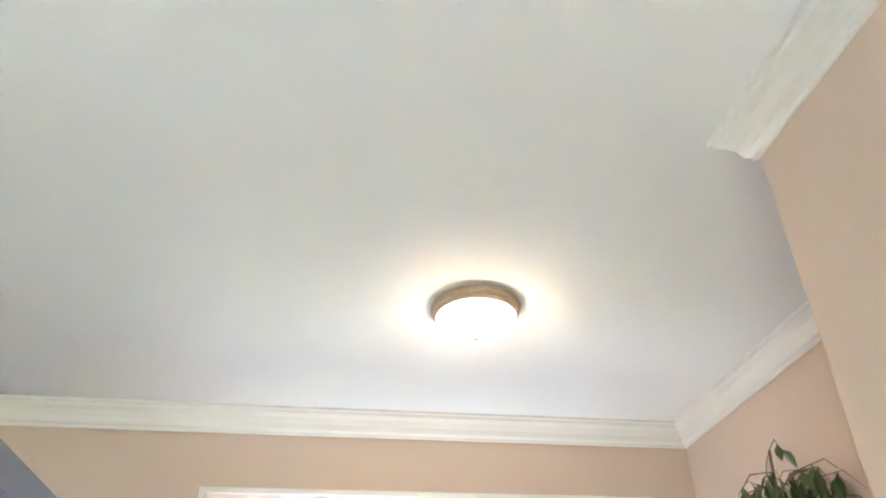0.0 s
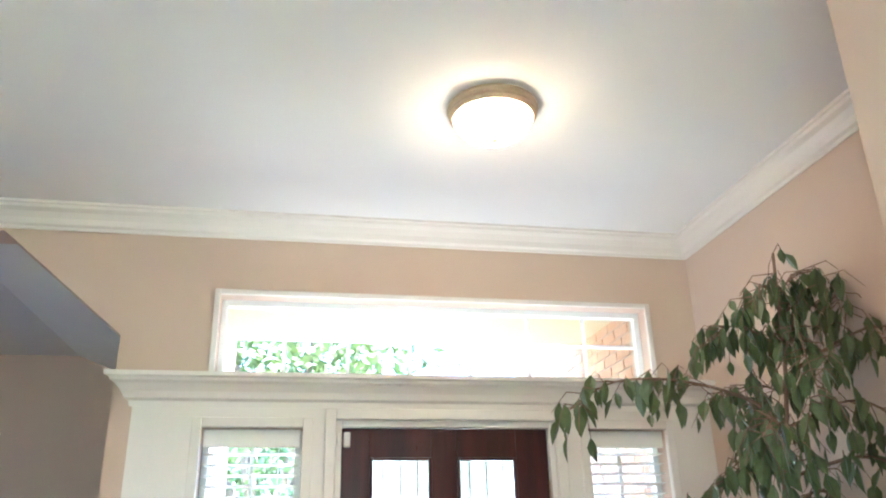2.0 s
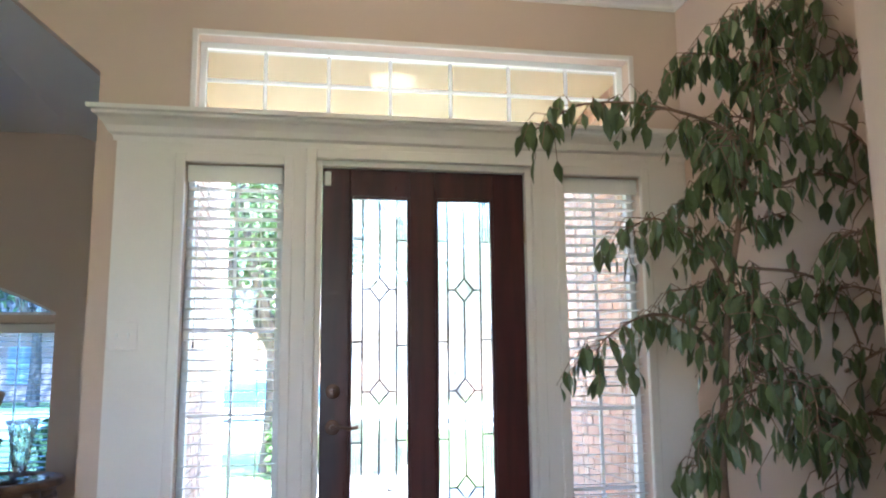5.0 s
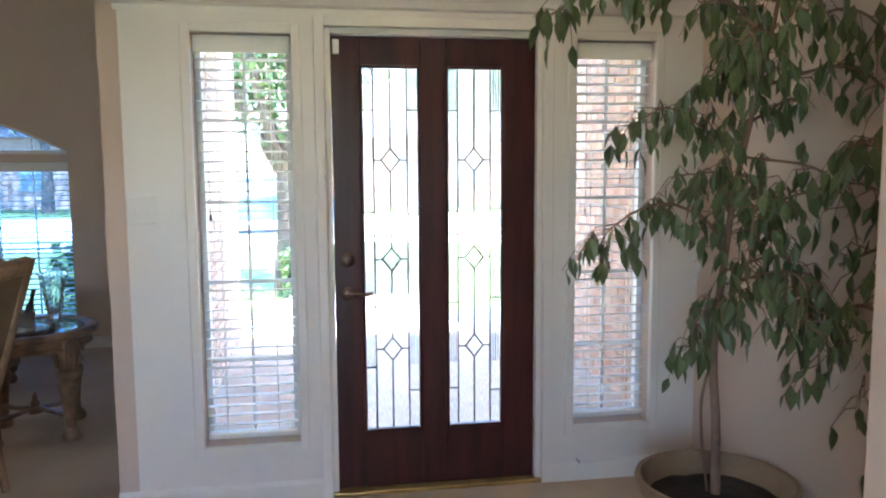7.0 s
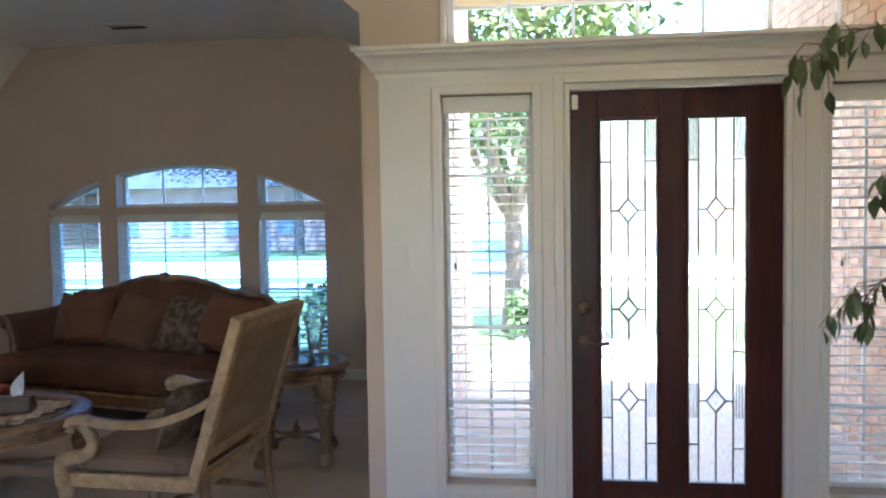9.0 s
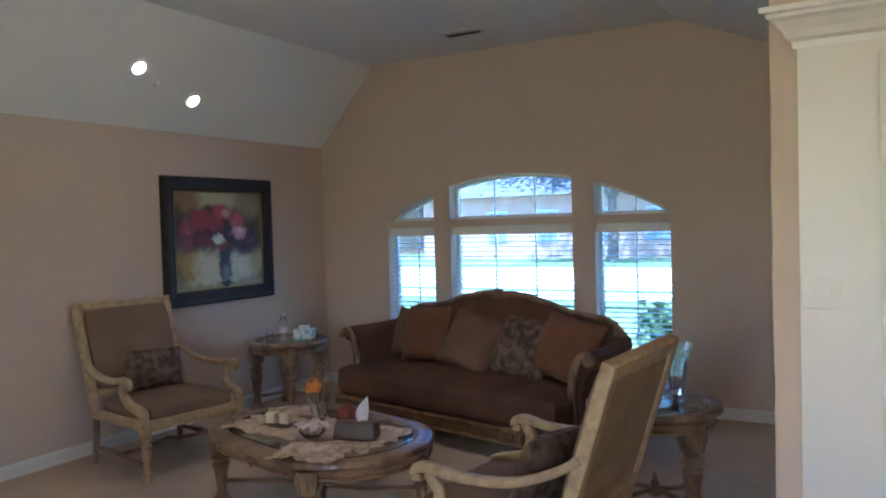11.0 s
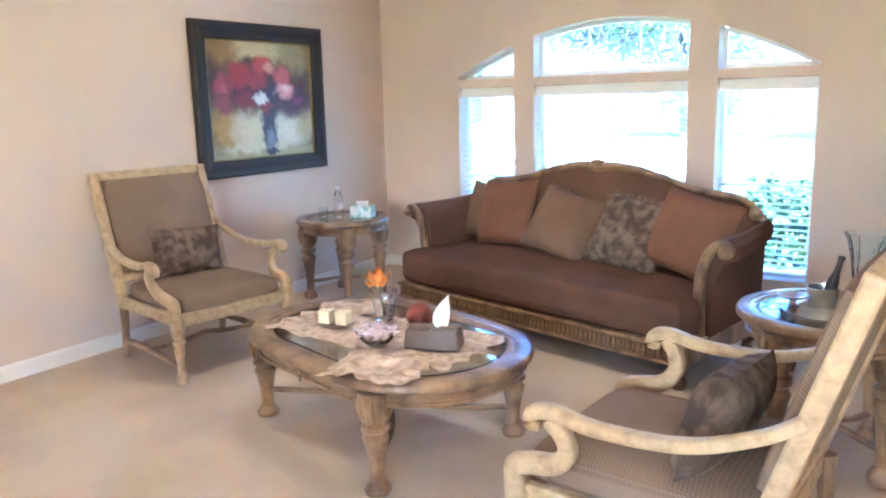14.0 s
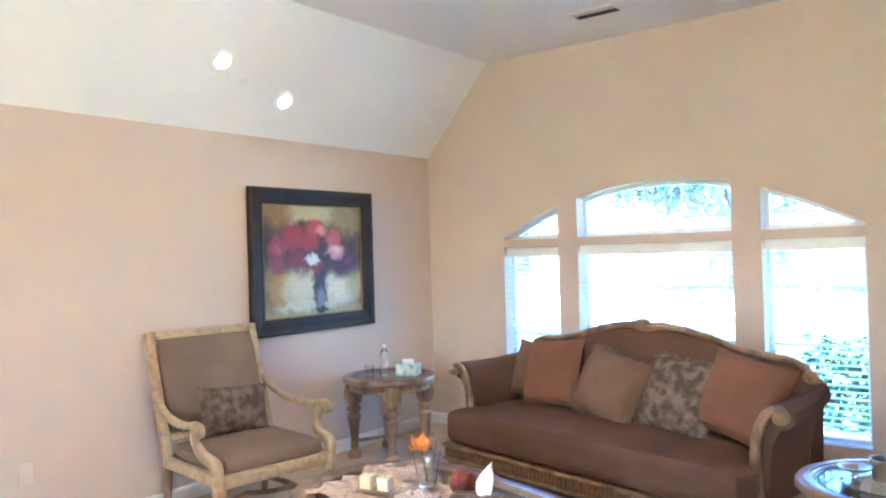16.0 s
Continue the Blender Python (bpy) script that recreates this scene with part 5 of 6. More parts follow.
dp = thing("glass_platter", "ribbed glass platter on the side table", "platter", ST2 @ pose(-0.02, -0.06, 0.607))
bm = lathe([(0.12, 0), (0.15, 0.006), (0.165, 0.014), (0.16, 0.016), (0.12, 0.006), (0.002, 0.005)], 40, None, False)
part("platter_body", bm, CLEAR, dp, "", True)


# ---- painting ----
def painting():
    y0, y1, z0, z1 = 1.280, 2.512, 0.963, 2.018
    p = thing("painting", "flower still life in a wide dark wooden frame", "painting", pose(XL + 0.004, (y0 + y1) / 2, (z0 + z1) / 2))
    w, h = (y1 - y0) / 2, (z1 - z0) / 2
    prof = [(0.0, 0.0), (0.0, 0.040), (0.012, 0.052), (0.036, 0.054), (0.056, 0.044), (0.088, 0.034), (0.105, 0.036), (0.114, 0.030), (0.114, 0.0)]
    corners = [(-w, -h), (w, -h), (w, h), (-w, h)]
    for i in range(4):
        a, b = corners[i], corners[(i + 1) % 4]
        bm = bmesh.new()
        def pt(c, off, d):
            return bm.verts.new((d, c[0] - math.copysign(off, c[0]), c[1] - math.copysign(off, c[1])))
        A = [pt(a, o, d) for o, d in prof]
        B = [pt(b, o, d) for o, d in prof]
        n = len(prof)
        fs = [bm.faces.new((A[k], B[k], B[(k + 1) % n], A[(k + 1) % n])) for k in range(n)] + [bm.faces.new(A), bm.faces.new(B[::-1])]
        bmesh.ops.recalc_face_normals(bm, faces=fs)
        part("frame_bar", bm, DARKFRAME, p, "dark stained moulding", True)
    iw, ih = w - 0.114, h - 0.114
    bm = bmesh.new()
    for a, b in (((-iw, -ih), (iw, -ih + 0.010)), ((-iw, ih - 0.010), (iw, ih)), ((-iw, -ih + 0.010), (-iw + 0.010, ih - 0.010)), ((iw - 0.010, -ih + 0.010), (iw, ih - 0.010))):
        add_box(bm, (0.004, a[0], a[1]), (0.024, b[0], b[1]), 0.003)
    part("gilt_slip", bm, GOLD, p, "dull gilt inner edge")
    part("canvas", box((0.0, -iw + 0.01, -ih + 0.01), (0.012, iw - 0.01, ih - 0.01)), CANVAS, p, "painted red and pink flowers in a dark vase")


def painted_canvas():
    """Soft brushed still life: a light ground, a dark vase and a mass of red and pink blooms."""
    m = bpy.data.materials.new("oil_painting")
    m.use_nodes = True
    n, l = m.node_tree.nodes, m.node_tree.links
    b = n["Principled BSDF"]
    b.inputs["Roughness"].default_value = 0.5

    def math2(op, a, c, clamp=False):
        q = n.new("ShaderNodeMath")
        q.operation, q.use_clamp = op, clamp
        for i, v in enumerate((a, c)):
            if isinstance(v, (int, float)):
                q.inputs[i].default_value = v
            else:
                l.new(v, q.inputs[i])
        return q.outputs[0]

    def noise_of(scale, detail, stretch):
        mp, t = n.new("ShaderNodeMapping"), n.new("ShaderNodeTexNoise")
        mp.inputs["Scale"].default_value = stretch
        l.new(tc.outputs["Object"], mp.inputs["Vector"])
        l.new(mp.outputs["Vector"], t.inputs["Vector"])
        t.inputs["Scale"].default_value, t.inputs["Detail"].default_value = scale, detail
        return t
    tc = n.new("ShaderNodeTexCoord")
    sep = n.new("ShaderNodeSeparateXYZ")
    l.new(tc.outputs["Object"], sep.inputs[0])
    wob, wob2 = noise_of(15, 7, (1, 1, 1)), noise_of(12, 7, (1, 1.2, 0.9))
    y = math2("ADD", sep.outputs["Y"], math2("MULTIPLY", math2("SUBTRACT", wob.outputs["Fac"], 0.5), 0.13))
    z = math2("ADD", sep.outputs["Z"], math2("MULTIPLY", math2("SUBTRACT", wob2.outputs["Fac"], 0.5), 0.13))

    def blob(cy, cz, ry, rz, soft):
        u = math2("DIVIDE", math2("SUBTRACT", y, cy), ry)
        v = math2("DIVIDE", math2("SUBTRACT", z, cz), rz)
        d = math2("ADD", math2("MULTIPLY", u, u), math2("MULTIPLY", v, v))
        r = n.new("ShaderNodeMapRange")
        r.interpolation_type = "SMOOTHSTEP"
        for k, val in zip(("From Min", "From Max", "To Min", "To Max"), (1 - soft, 1 + soft, 1.0, 0.0)):
            r.inputs[k].default_value = val
        l.new(d, r.inputs["Value"])
        return r.outputs["Result"]

    def over(base, colour, mask):
        x = n.new("ShaderNodeMix")
        x.data_type = "RGBA"
        l.new(mask, x.inputs["Factor"])
        if isinstance(base, tuple):
            x.inputs["A"].default_value = (*base, 1)
        else:
            l.new(base, x.inputs["A"])
        x.inputs["B"].default_value = (*colour, 1)
        return x.outputs["Result"]
    broad = noise_of(5, 5, (1, 1, 0.5))
    step = n.new("ShaderNodeMapRange")
    step.inputs["From Min"].default_value, step.inputs["From Max"].default_value = 0.40, 0.62
    l.new(broad.outputs["Fac"], step.inputs["Value"])
    col = over((0.10, 0.065, 0.025), (0.24, 0.16, 0.055), step.outputs["Result"])
    for colour, cy, cz, ry, rz, soft in (
            ((0.480, 0.400, 0.216), -0.05, 0.36, 0.318, 0.1272, 1), ((0.240, 0.128, 0.036), -0.37, 0.32, 0.1378, 0.1378, 1),
            ((0.288, 0.224, 0.104), 0.34, 0.3, 0.1484, 0.1484, 1), ((0.074, 0.033, 0.018), -0.46, 0.14, 0.0848, 0.1484, 1),
            ((0.352, 0.216, 0.048), -0.35, -0.19, 0.1272, 0.1378, 1), ((0.544, 0.480, 0.312), -0.13, -0.2, 0.1696, 0.1484, 1),
            ((0.592, 0.552, 0.424), 0.25, -0.22, 0.2014, 0.1378, 1), ((0.400, 0.336, 0.176), 0.42, -0.18, 0.106, 0.1272, 1),
            ((0.304, 0.256, 0.128), -0.12, -0.4, 0.4452, 0.0636, 1), ((0.528, 0.480, 0.320), -0.05, -0.33, 0.318, 0.0424, 1),
            ((0.336, 0.288, 0.160), 0.34, -0.39, 0.212, 0.053, 1), ((0.040, 0.032, 0.046), 0.045, -0.2, 0.0795, 0.1802, 0.6),
            ((0.176, 0.168, 0.208), 0.055, -0.28, 0.0424, 0.0848, 1), ((0.024, 0.016, 0.020), 0.07, -0.375, 0.0636, 0.01908, 0.8),
            ((0.056, 0.009, 0.015), -0.03, 0.09, 0.4664, 0.1749, 0.8), ((0.059, 0.018, 0.041), 0.3, -0.03, 0.1802, 0.106, 0.9),
            ((0.040, 0.022, 0.016), -0.1, 0.24, 0.1272, 0.0636, 1), ((0.311, 0.022, 0.026), -0.21, 0.18, 0.1007, 0.0901, 0.8),
            ((0.296, 0.037, 0.044), -0.36, 0.1, 0.0795, 0.0795, 0.9), ((0.222, 0.044, 0.044), -0.37, -0.03, 0.0742, 0.0636, 1),
            ((0.192, 0.015, 0.022), -0.17, 0, 0.106, 0.0689, 0.9), ((0.296, 0.022, 0.030), -0.05, 0.14, 0.0848, 0.0636, 0.9),
            ((0.429, 0.052, 0.052), 0.01, 0.245, 0.0901, 0.0689, 0.9), ((0.562, 0.252, 0.200), 0.075, 0.22, 0.0477, 0.0371, 1),
            ((0.459, 0.104, 0.111), 0.2, 0.165, 0.0848, 0.0636, 0.9), ((0.037, 0.015, 0.037), 0.11, 0.06, 0.053, 0.0636, 1),
            ((0.624, 0.288, 0.304), 0.225, 0.065, 0.0901, 0.0583, 0.9), ((0.688, 0.480, 0.456), 0.235, 0.085, 0.0477, 0.0265, 1),
            ((0.178, 0.030, 0.089), 0.35, -0.02, 0.0477, 0.0371, 1), ((0.414, 0.074, 0.081), -0.36, 0.075, 0.0318, 0.0265, 1),
            ((0.688, 0.640, 0.576), -0.02, 0.005, 0.0689, 0.0477, 0.8), ((0.222, 0.022, 0.033), 0.01, -0.055, 0.0636, 0.0318, 1)):
        col = over(col, colour, blob(cy, cz, ry, rz, soft))
    stroke = noise_of(60, 4, (1, 0.35, 1))
    hsv = n.new("ShaderNodeHueSaturation")
    l.new(col, hsv.inputs["Color"])
    l.new(math2("ADD", math2("MULTIPLY", stroke.outputs["Fac"], 0.4), 0.8), hsv.inputs["Value"])
    l.new(hsv.outputs["Color"], b.inputs["Base Color"])
    bump = n.new("ShaderNodeBump")
    bump.inputs["Strength"].default_value, bump.inputs["Distance"].default_value = 0.12, 0.002
    l.new(stroke.outputs["Fac"], bump.inputs["Height"])
    l.new(bump.outputs["Normal"], b.inputs["Normal"])
    return m


CANVAS = painted_canvas()
painting()


# ---- ficus ----
def leaf_mesh(length=0.092, width=0.043):
    bm = bmesh.new()
    prof = [(0.0, 0.0), (0.12, 0.35), (0.35, 0.95), (0.60, 0.85), (0.82, 0.40), (1.0, 0.0)]
    mid, lf, rt = [], [], []
    for f, w in prof:
        droop = -0.10 * f * f * length
        mid.append(bm.verts.new((f * length, 0, droop)))
        if w:
            lf.append(bm.verts.new((f * length, w * width / 2, droop + 0.18 * w * width)))
            rt.append(bm.verts.new((f * length, -w * width / 2, droop + 0.18 * w * width)))
    for side, sgn in ((lf, 1), (rt, -1)):
        ch = [mid[0]] + side + [mid[-1]]
        for i in range(len(mid) - 1):
            vs = [mid[i], mid[i + 1]]
            if ch[i + 1] not in vs:
                vs.append(ch[i + 1])
            if ch[i] not in vs:
                vs.append(ch[i])
            bm.faces.new(vs if sgn > 0 else vs[::-1])
    return bm


def ficus(x0, y0):
    f = thing("potted_ficus", "tall weeping fig with glossy leaves in a clay pot", "plant", pose(x0, y0, 0))
    part("pot", lathe([(0.20, 0.0), (0.21, 0.01), (0.262, 0.24), (0.282, 0.255), (0.298, 0.30), (0.294, 0.312), (0.276, 0.310), (0.258, 0.25), (0.245, 0.225), (0.002, 0.225)], 40, None, False), POT, f, "tan clay pot with a broad rim", True)
    bm = lathe([(0.250, 0.226), (0.15, 0.240), (0.06, 0.250), (0.002, 0.252)], 24, None, False)
    for v in bm.verts:
        v.co.z += 0.008 * noise.noise(v.co * 30)
    part("soil", bm, SOIL, f, "dark potting soil")
    rnd = random.Random(21)
    trunk = spline([(0.0, 0.0, 0.23), (0.005, 0.02, 0.5), (-0.025, 0.0, 0.8), (-0.015, -0.03, 1.1), (0.005, -0.06, 1.4), (0.055, -0.10, 1.75), (0.115, -0.12, 2.1), (0.15, -0.13, 2.56)], 6)
    n = len(trunk)
    tr = part("trunk", tube(trunk, [0.019 - 0.014 * i / n for i in range(n)], 10), BARK, f, "slim brown trunk", True)
    part("stem", tube(spline([(-0.02, 0.02, 0.24), (-0.045, 0.03, 0.45), (-0.05, 0.03, 0.62), (-0.022, 0.0, 0.80)], 6), 0.0055, 6), BARK, f, "thin young stem beside the trunk", True)
    limbs = []

    def limb(pts, r):
        near = min(trunk, key=lambda q: (q - Vector(pts[0])).length)
        if (near - Vector(pts[0])).length < 0.12:
            pts[0] = tuple(near)
        pts = spline(pts, 6)
        limbs.append(pts)
        part("branch", tube(pts, [r * (1 - 0.8 * i / len(pts)) for i in range(len(pts))], 6), BARK, f, "", True)
    # the two long arching branches towards the door, then the rest of the crown
    limb([(0.15, -0.11, 1.85), (0.00, -0.10, 2.00), (-0.25, -0.08, 2.08), (-0.50, -0.06, 2.08), (-0.68, -0.05, 1.98)], 0.008)
    limb([(0.06, -0.04, 1.15), (-0.08, -0.03, 1.28), (-0.25, -0.02, 1.35), (-0.42, -0.02, 1.28), (-0.50, -0.02, 1.18)], 0.008)
    limb([(0.10, -0.06, 1.40), (-0.06, -0.06, 1.55), (-0.24, -0.05, 1.68), (-0.38, -0.05, 1.62)], 0.007)
    limb([(0.08, -0.05, 1.30), (0.20, -0.14, 1.38), (0.30, -0.30, 1.42), (0.32, -0.48, 1.36)], 0.007)
    limb([(0.13, -0.10, 1.72), (0.02, -0.2, 1.85), (-0.08, -0.3, 1.92), (-0.18, -0.38, 1.85)], 0.006)
    limb([(0.17, -0.12, 2.10), (0.26, -0.28, 2.2), (0.30, -0.42, 2.2), (0.32, -0.55, 2.1)], 0.006)
    limb([(0.17, -0.12, 2.15), (0.06, -0.10, 2.25), (-0.06, -0.10, 2.28), (-0.14, -0.1, 2.22)], 0.005)
    limb([(0.19, -0.13, 2.3), (0.25, -0.10, 2.38), (0.30, -0.12, 2.36)], 0.005)
    limb([(0.27, -0.36, 1.45), (0.20, -0.50, 1.55), (0.10, -0.58, 1.55)], 0.006)
    limb([(0.25, -0.30, 1.15), (0.30, -0.45, 1.22), (0.30, -0.58, 1.15), (0.30, -0.62, 1.0)], 0.006)
    limb([(0.05, -0.03, 1.05), (0.10, -0.2, 1.12), (0.08, -0.36, 1.1), (0.04, -0.45, 0.98)], 0.006)
    limb([(0.22, -0.25, 0.98), (0.30, -0.38, 1.02), (0.33, -0.5, 0.92), (0.33, -0.55, 0.75)], 0.006)
    limb([(0.03, -0.02, 0.95), (-0.06, -0.06, 1.0), (-0.14, -0.1, 0.95), (-0.17, -0.1, 0.85)], 0.005)
    limb([(0.12, -0.09, 1.62), (0.25, 0.02, 1.72), (0.33, 0.05, 1.70)], 0.006)
    limb([(0.09, -0.06, 1.35), (0.0, 0.06, 1.45), (-0.08, 0.12, 1.45)], 0.006)
    limb([(0.16, -0.12, 2.0), (0.1, 0.05, 2.1), (0.02, 0.14, 2.08)], 0.005)
    limb([(0.13, -0.10, 1.75), (0.26, -0.28, 1.80), (0.32, -0.46, 1.62), (0.33, -0.56, 1.25), (0.32, -0.58, 0.85), (0.32, -0.60, 0.45)], 0.007)
    limb([(0.11, -0.08, 1.5), (0.24, -0.22, 1.45), (0.32, -0.30, 1.2), (0.33, -0.34, 0.85), (0.33, -0.36, 0.6)], 0.006)
    limb([(0.15, -0.11, 1.9), (0.24, -0.3, 1.98), (0.26, -0.5, 1.8), (0.26, -0.58, 1.5)], 0.006)
    limb([(0.14, -0.1, 1.8), (0.06, -0.02, 1.86), (-0.06, 0.02, 1.80), (-0.14, 0.04, 1.66)], 0.005)
    limb([(0.10, -0.06, 1.45), (0.02, -0.18, 1.42), (-0.05, -0.26, 1.25), (-0.08, -0.3, 1.05)], 0.005)
    limb([(0.18, -0.12, 2.2), (0.10, -0.24, 2.25), (0.05, -0.34, 2.12), (0.03, -0.4, 1.95)], 0.005)
    limb([(0.05, -0.04, 1.12), (0.16, -0.12, 1.16), (0.22, -0.2, 1.0), (0.24, -0.24, 0.8)], 0.005)
    limb([(0.09, -0.06, 1.35), (0.18, 0.02, 1.3), (0.28, 0.05, 1.12), (0.31, 0.05, 0.92)], 0.005)
    limb([(0.15, -0.13, 2.40), (0.20, -0.20, 2.47), (0.26, -0.26, 2.40), (0.29, -0.30, 2.28)], 0.004)
    limb([(0.15, -0.13, 2.35), (0.08, -0.16, 2.42), (0.02, -0.18, 2.36)], 0.004)
    seeds = []
    for pts in limbs + [trunk[26:]]:
        for i in range(2, len(pts)):
            seeds.append((pts[i], (pts[i] - pts[i - 1]).normalized()))
    leaves = []
    twigs = bmesh.new()
    for p, d in seeds:
        for k in range(2):
            side = Vector((rnd.uniform(-1, 1), rnd.uniform(-1, 1), rnd.uniform(-0.4, 0.4))).normalized()
            L = rnd.uniform(0.07, 0.20)
            tw = [p, p + (d * 0.4 + side).normalized() * L * 0.5, p + (d * 0.4 + side).normalized() * L * 0.85 + Vector((0, 0, -0.45 * L))]
            add_tube(twigs, tw, [0.0022, 0.0018, 0.001], 4)
            for q in range(2):
                t = rnd.uniform(0.35, 1.0)
                base = tw[0].lerp(tw[1], t * 2) if t < 0.5 else tw[1].lerp(tw[2], t * 2 - 1)
                leaves.append((base, rnd.uniform(0, 360), rnd.uniform(52, 92), rnd.uniform(-60, 60), rnd.uniform(0.62, 1.12)))
    part("twig_work", twigs, BARK, f)
    me = bpy.data.meshes.new("leaf")
    lb = leaf_mesh()
    lb.to_mesh(me)
    me.materials.append(LEAF)
    me.polygons.foreach_set("use_smooth", [True] * len(me.polygons))
    rest = bmesh.new()
    tmpl = [(v.co.copy()) for v in lb.verts]
    lb.verts.index_update()
    faces = [[v.index for v in fc.verts] for fc in lb.faces]
    lb.free()
    kept = []
    for b, yaw, dive, rolls, sc in leaves:
        m = pose(*b, rolls, dive, yaw) @ Matrix.Scale(sc, 4)
        tip = m @ Vector((0.092, 0, 0))
        if max(b.x, tip.x) > RX - x0 - 0.02 or max(b.y, tip.y) > -y0 - 0.13:
            continue
        kept.append((m, b))
    kept.sort(key=lambda q: q[1].y + 0.3 * q[1].x)
    step = max(1, len(kept) // 290)
    for i, (m, b) in enumerate(kept):
        if i % step == 0 and i // step < 290:
            o = new("leaf", me)
            o.parent = f
            o.matrix_basis = m
        else:
            vs = [rest.verts.new(m @ c) for c in tmpl]
            for fc in faces:
                rest.faces.new([vs[j] for j in fc])
    tagged(part("foliage", rest, LEAF, f, "dark green pointed leaves", True), kind="stuff")
    return f


ficus(0.93, -0.80)

# ---- outside ----
setting("ground", box((-400, -400, -0.5), (400, 600, -0.16)), GRASS, "sunlit green lawn", category="ground")
setting("porch_floor", box((XR + 0.202, T1, -0.3), (1.40, 4.4, -0.02)), CONCRETE, "pale concrete porch floor", category="porch")
setting("porch_ceiling", box((XR + 0.202, T1, 2.96), (1.40, 2.05, 3.26)), PORCHPAINT, "cream painted porch ceiling", category="ceiling")
setting("path", box((-0.9, 4.4, -0.3), (0.9, 13.0, -0.14)), CONCRETE, "pale concrete garden path", category="path")
setting("pavement", box((-120, 13.0, -0.3), (120, 14.4, -0.13)), CONCRETE, "pale concrete pavement along the street", category="pavement")
setting("kerb", box((-120, 15.4, -0.3), (120, 15.55, -0.10)), CONCRETE, "pale concrete kerb")
setting("road", box((-120, 15.55, -0.3), (120, 23.5, -0.15)), CONCRETE, "sunlit pale concrete street", category="road")


def brick_wall(name, x0, x1, y0, y1, z1, face, label, parts_y, parts_z):
    """A brick-faced wall whose bricks show on one x face; those nearest the door are pieces of their own."""
    w = setting(name, box((x0, y0, -0.3), (x1, y1, z1)), MORTAR, label)
    L, H, J, D = 0.20, 0.062, 0.011, 0.012
    me = bpy.data.meshes.new("brick")
    bb = box((-D / 2, -L / 2, -H / 2), (D / 2, L / 2, H / 2), 0.003)
    bb.to_mesh(me)
    bb.free()
    me.materials.append(BRICK)
    rest = bmesh.new()
    x = x1 if face > 0 else x0
    row, count = 0, 0
    z = -0.02 + H / 2
    while z < z1 - H / 2:
        y = y0 + L / 2 + (0.5 * (L + J) if row % 2 else 0)
        while y < y1 - L / 2:
            if parts_y[0] < y < parts_y[1] and parts_z[0] < z < parts_z[1] and count < 290:
                o = new("brick", me)
                o.parent = w
                o.matrix_basis = pose(x + 0.002 * math.sin(y * 37 + z * 91), y, z)
                count += 1
            else:
                add_prism(rest, [(y - L / 2, z - H / 2), (y + L / 2, z - H / 2), (y + L / 2, z + H / 2), (y - L / 2, z + H / 2)], x - D / 2, x + D / 2, "x")
            y += L + J
        z += H + J
        row += 1
    tagged(part("brickwork", rest, BRICK, w), kind="stuff")


brick_wall("wall_porch_east", 1.40, 1.62, T1, 3.75, 3.38, -1, "red-brown brick porch wall", (0.5, 3.2), (0.75, 2.10))
brick_wall("wall_porch_west", XR + 0.162, XR + 0.20, T1, YW + 0.25, 3.38, 1, "red-brown brick porch wall beside the living room", (1.0, 3.9), (0.9, 1.9))
setting("wall_house_front", box((-8.5, YW + 0.2, -0.4), (XR + 0.16, YW + 0.24, SILL - 0.02)), FACADE, "brick front below the living room windows")
# unseen roof, cut short over the porch so that skylight reaches its floor
bm = box((-8.5, BY - 0.3, 3.42), (2.2, 2.10, 3.55))
add_box(bm, (-8.5, 2.10, 3.42), (XR + 0.20, 3.8, 3.55))
setting("roof_slab", bm, ROOF, "plain roof over the house", category="roof")


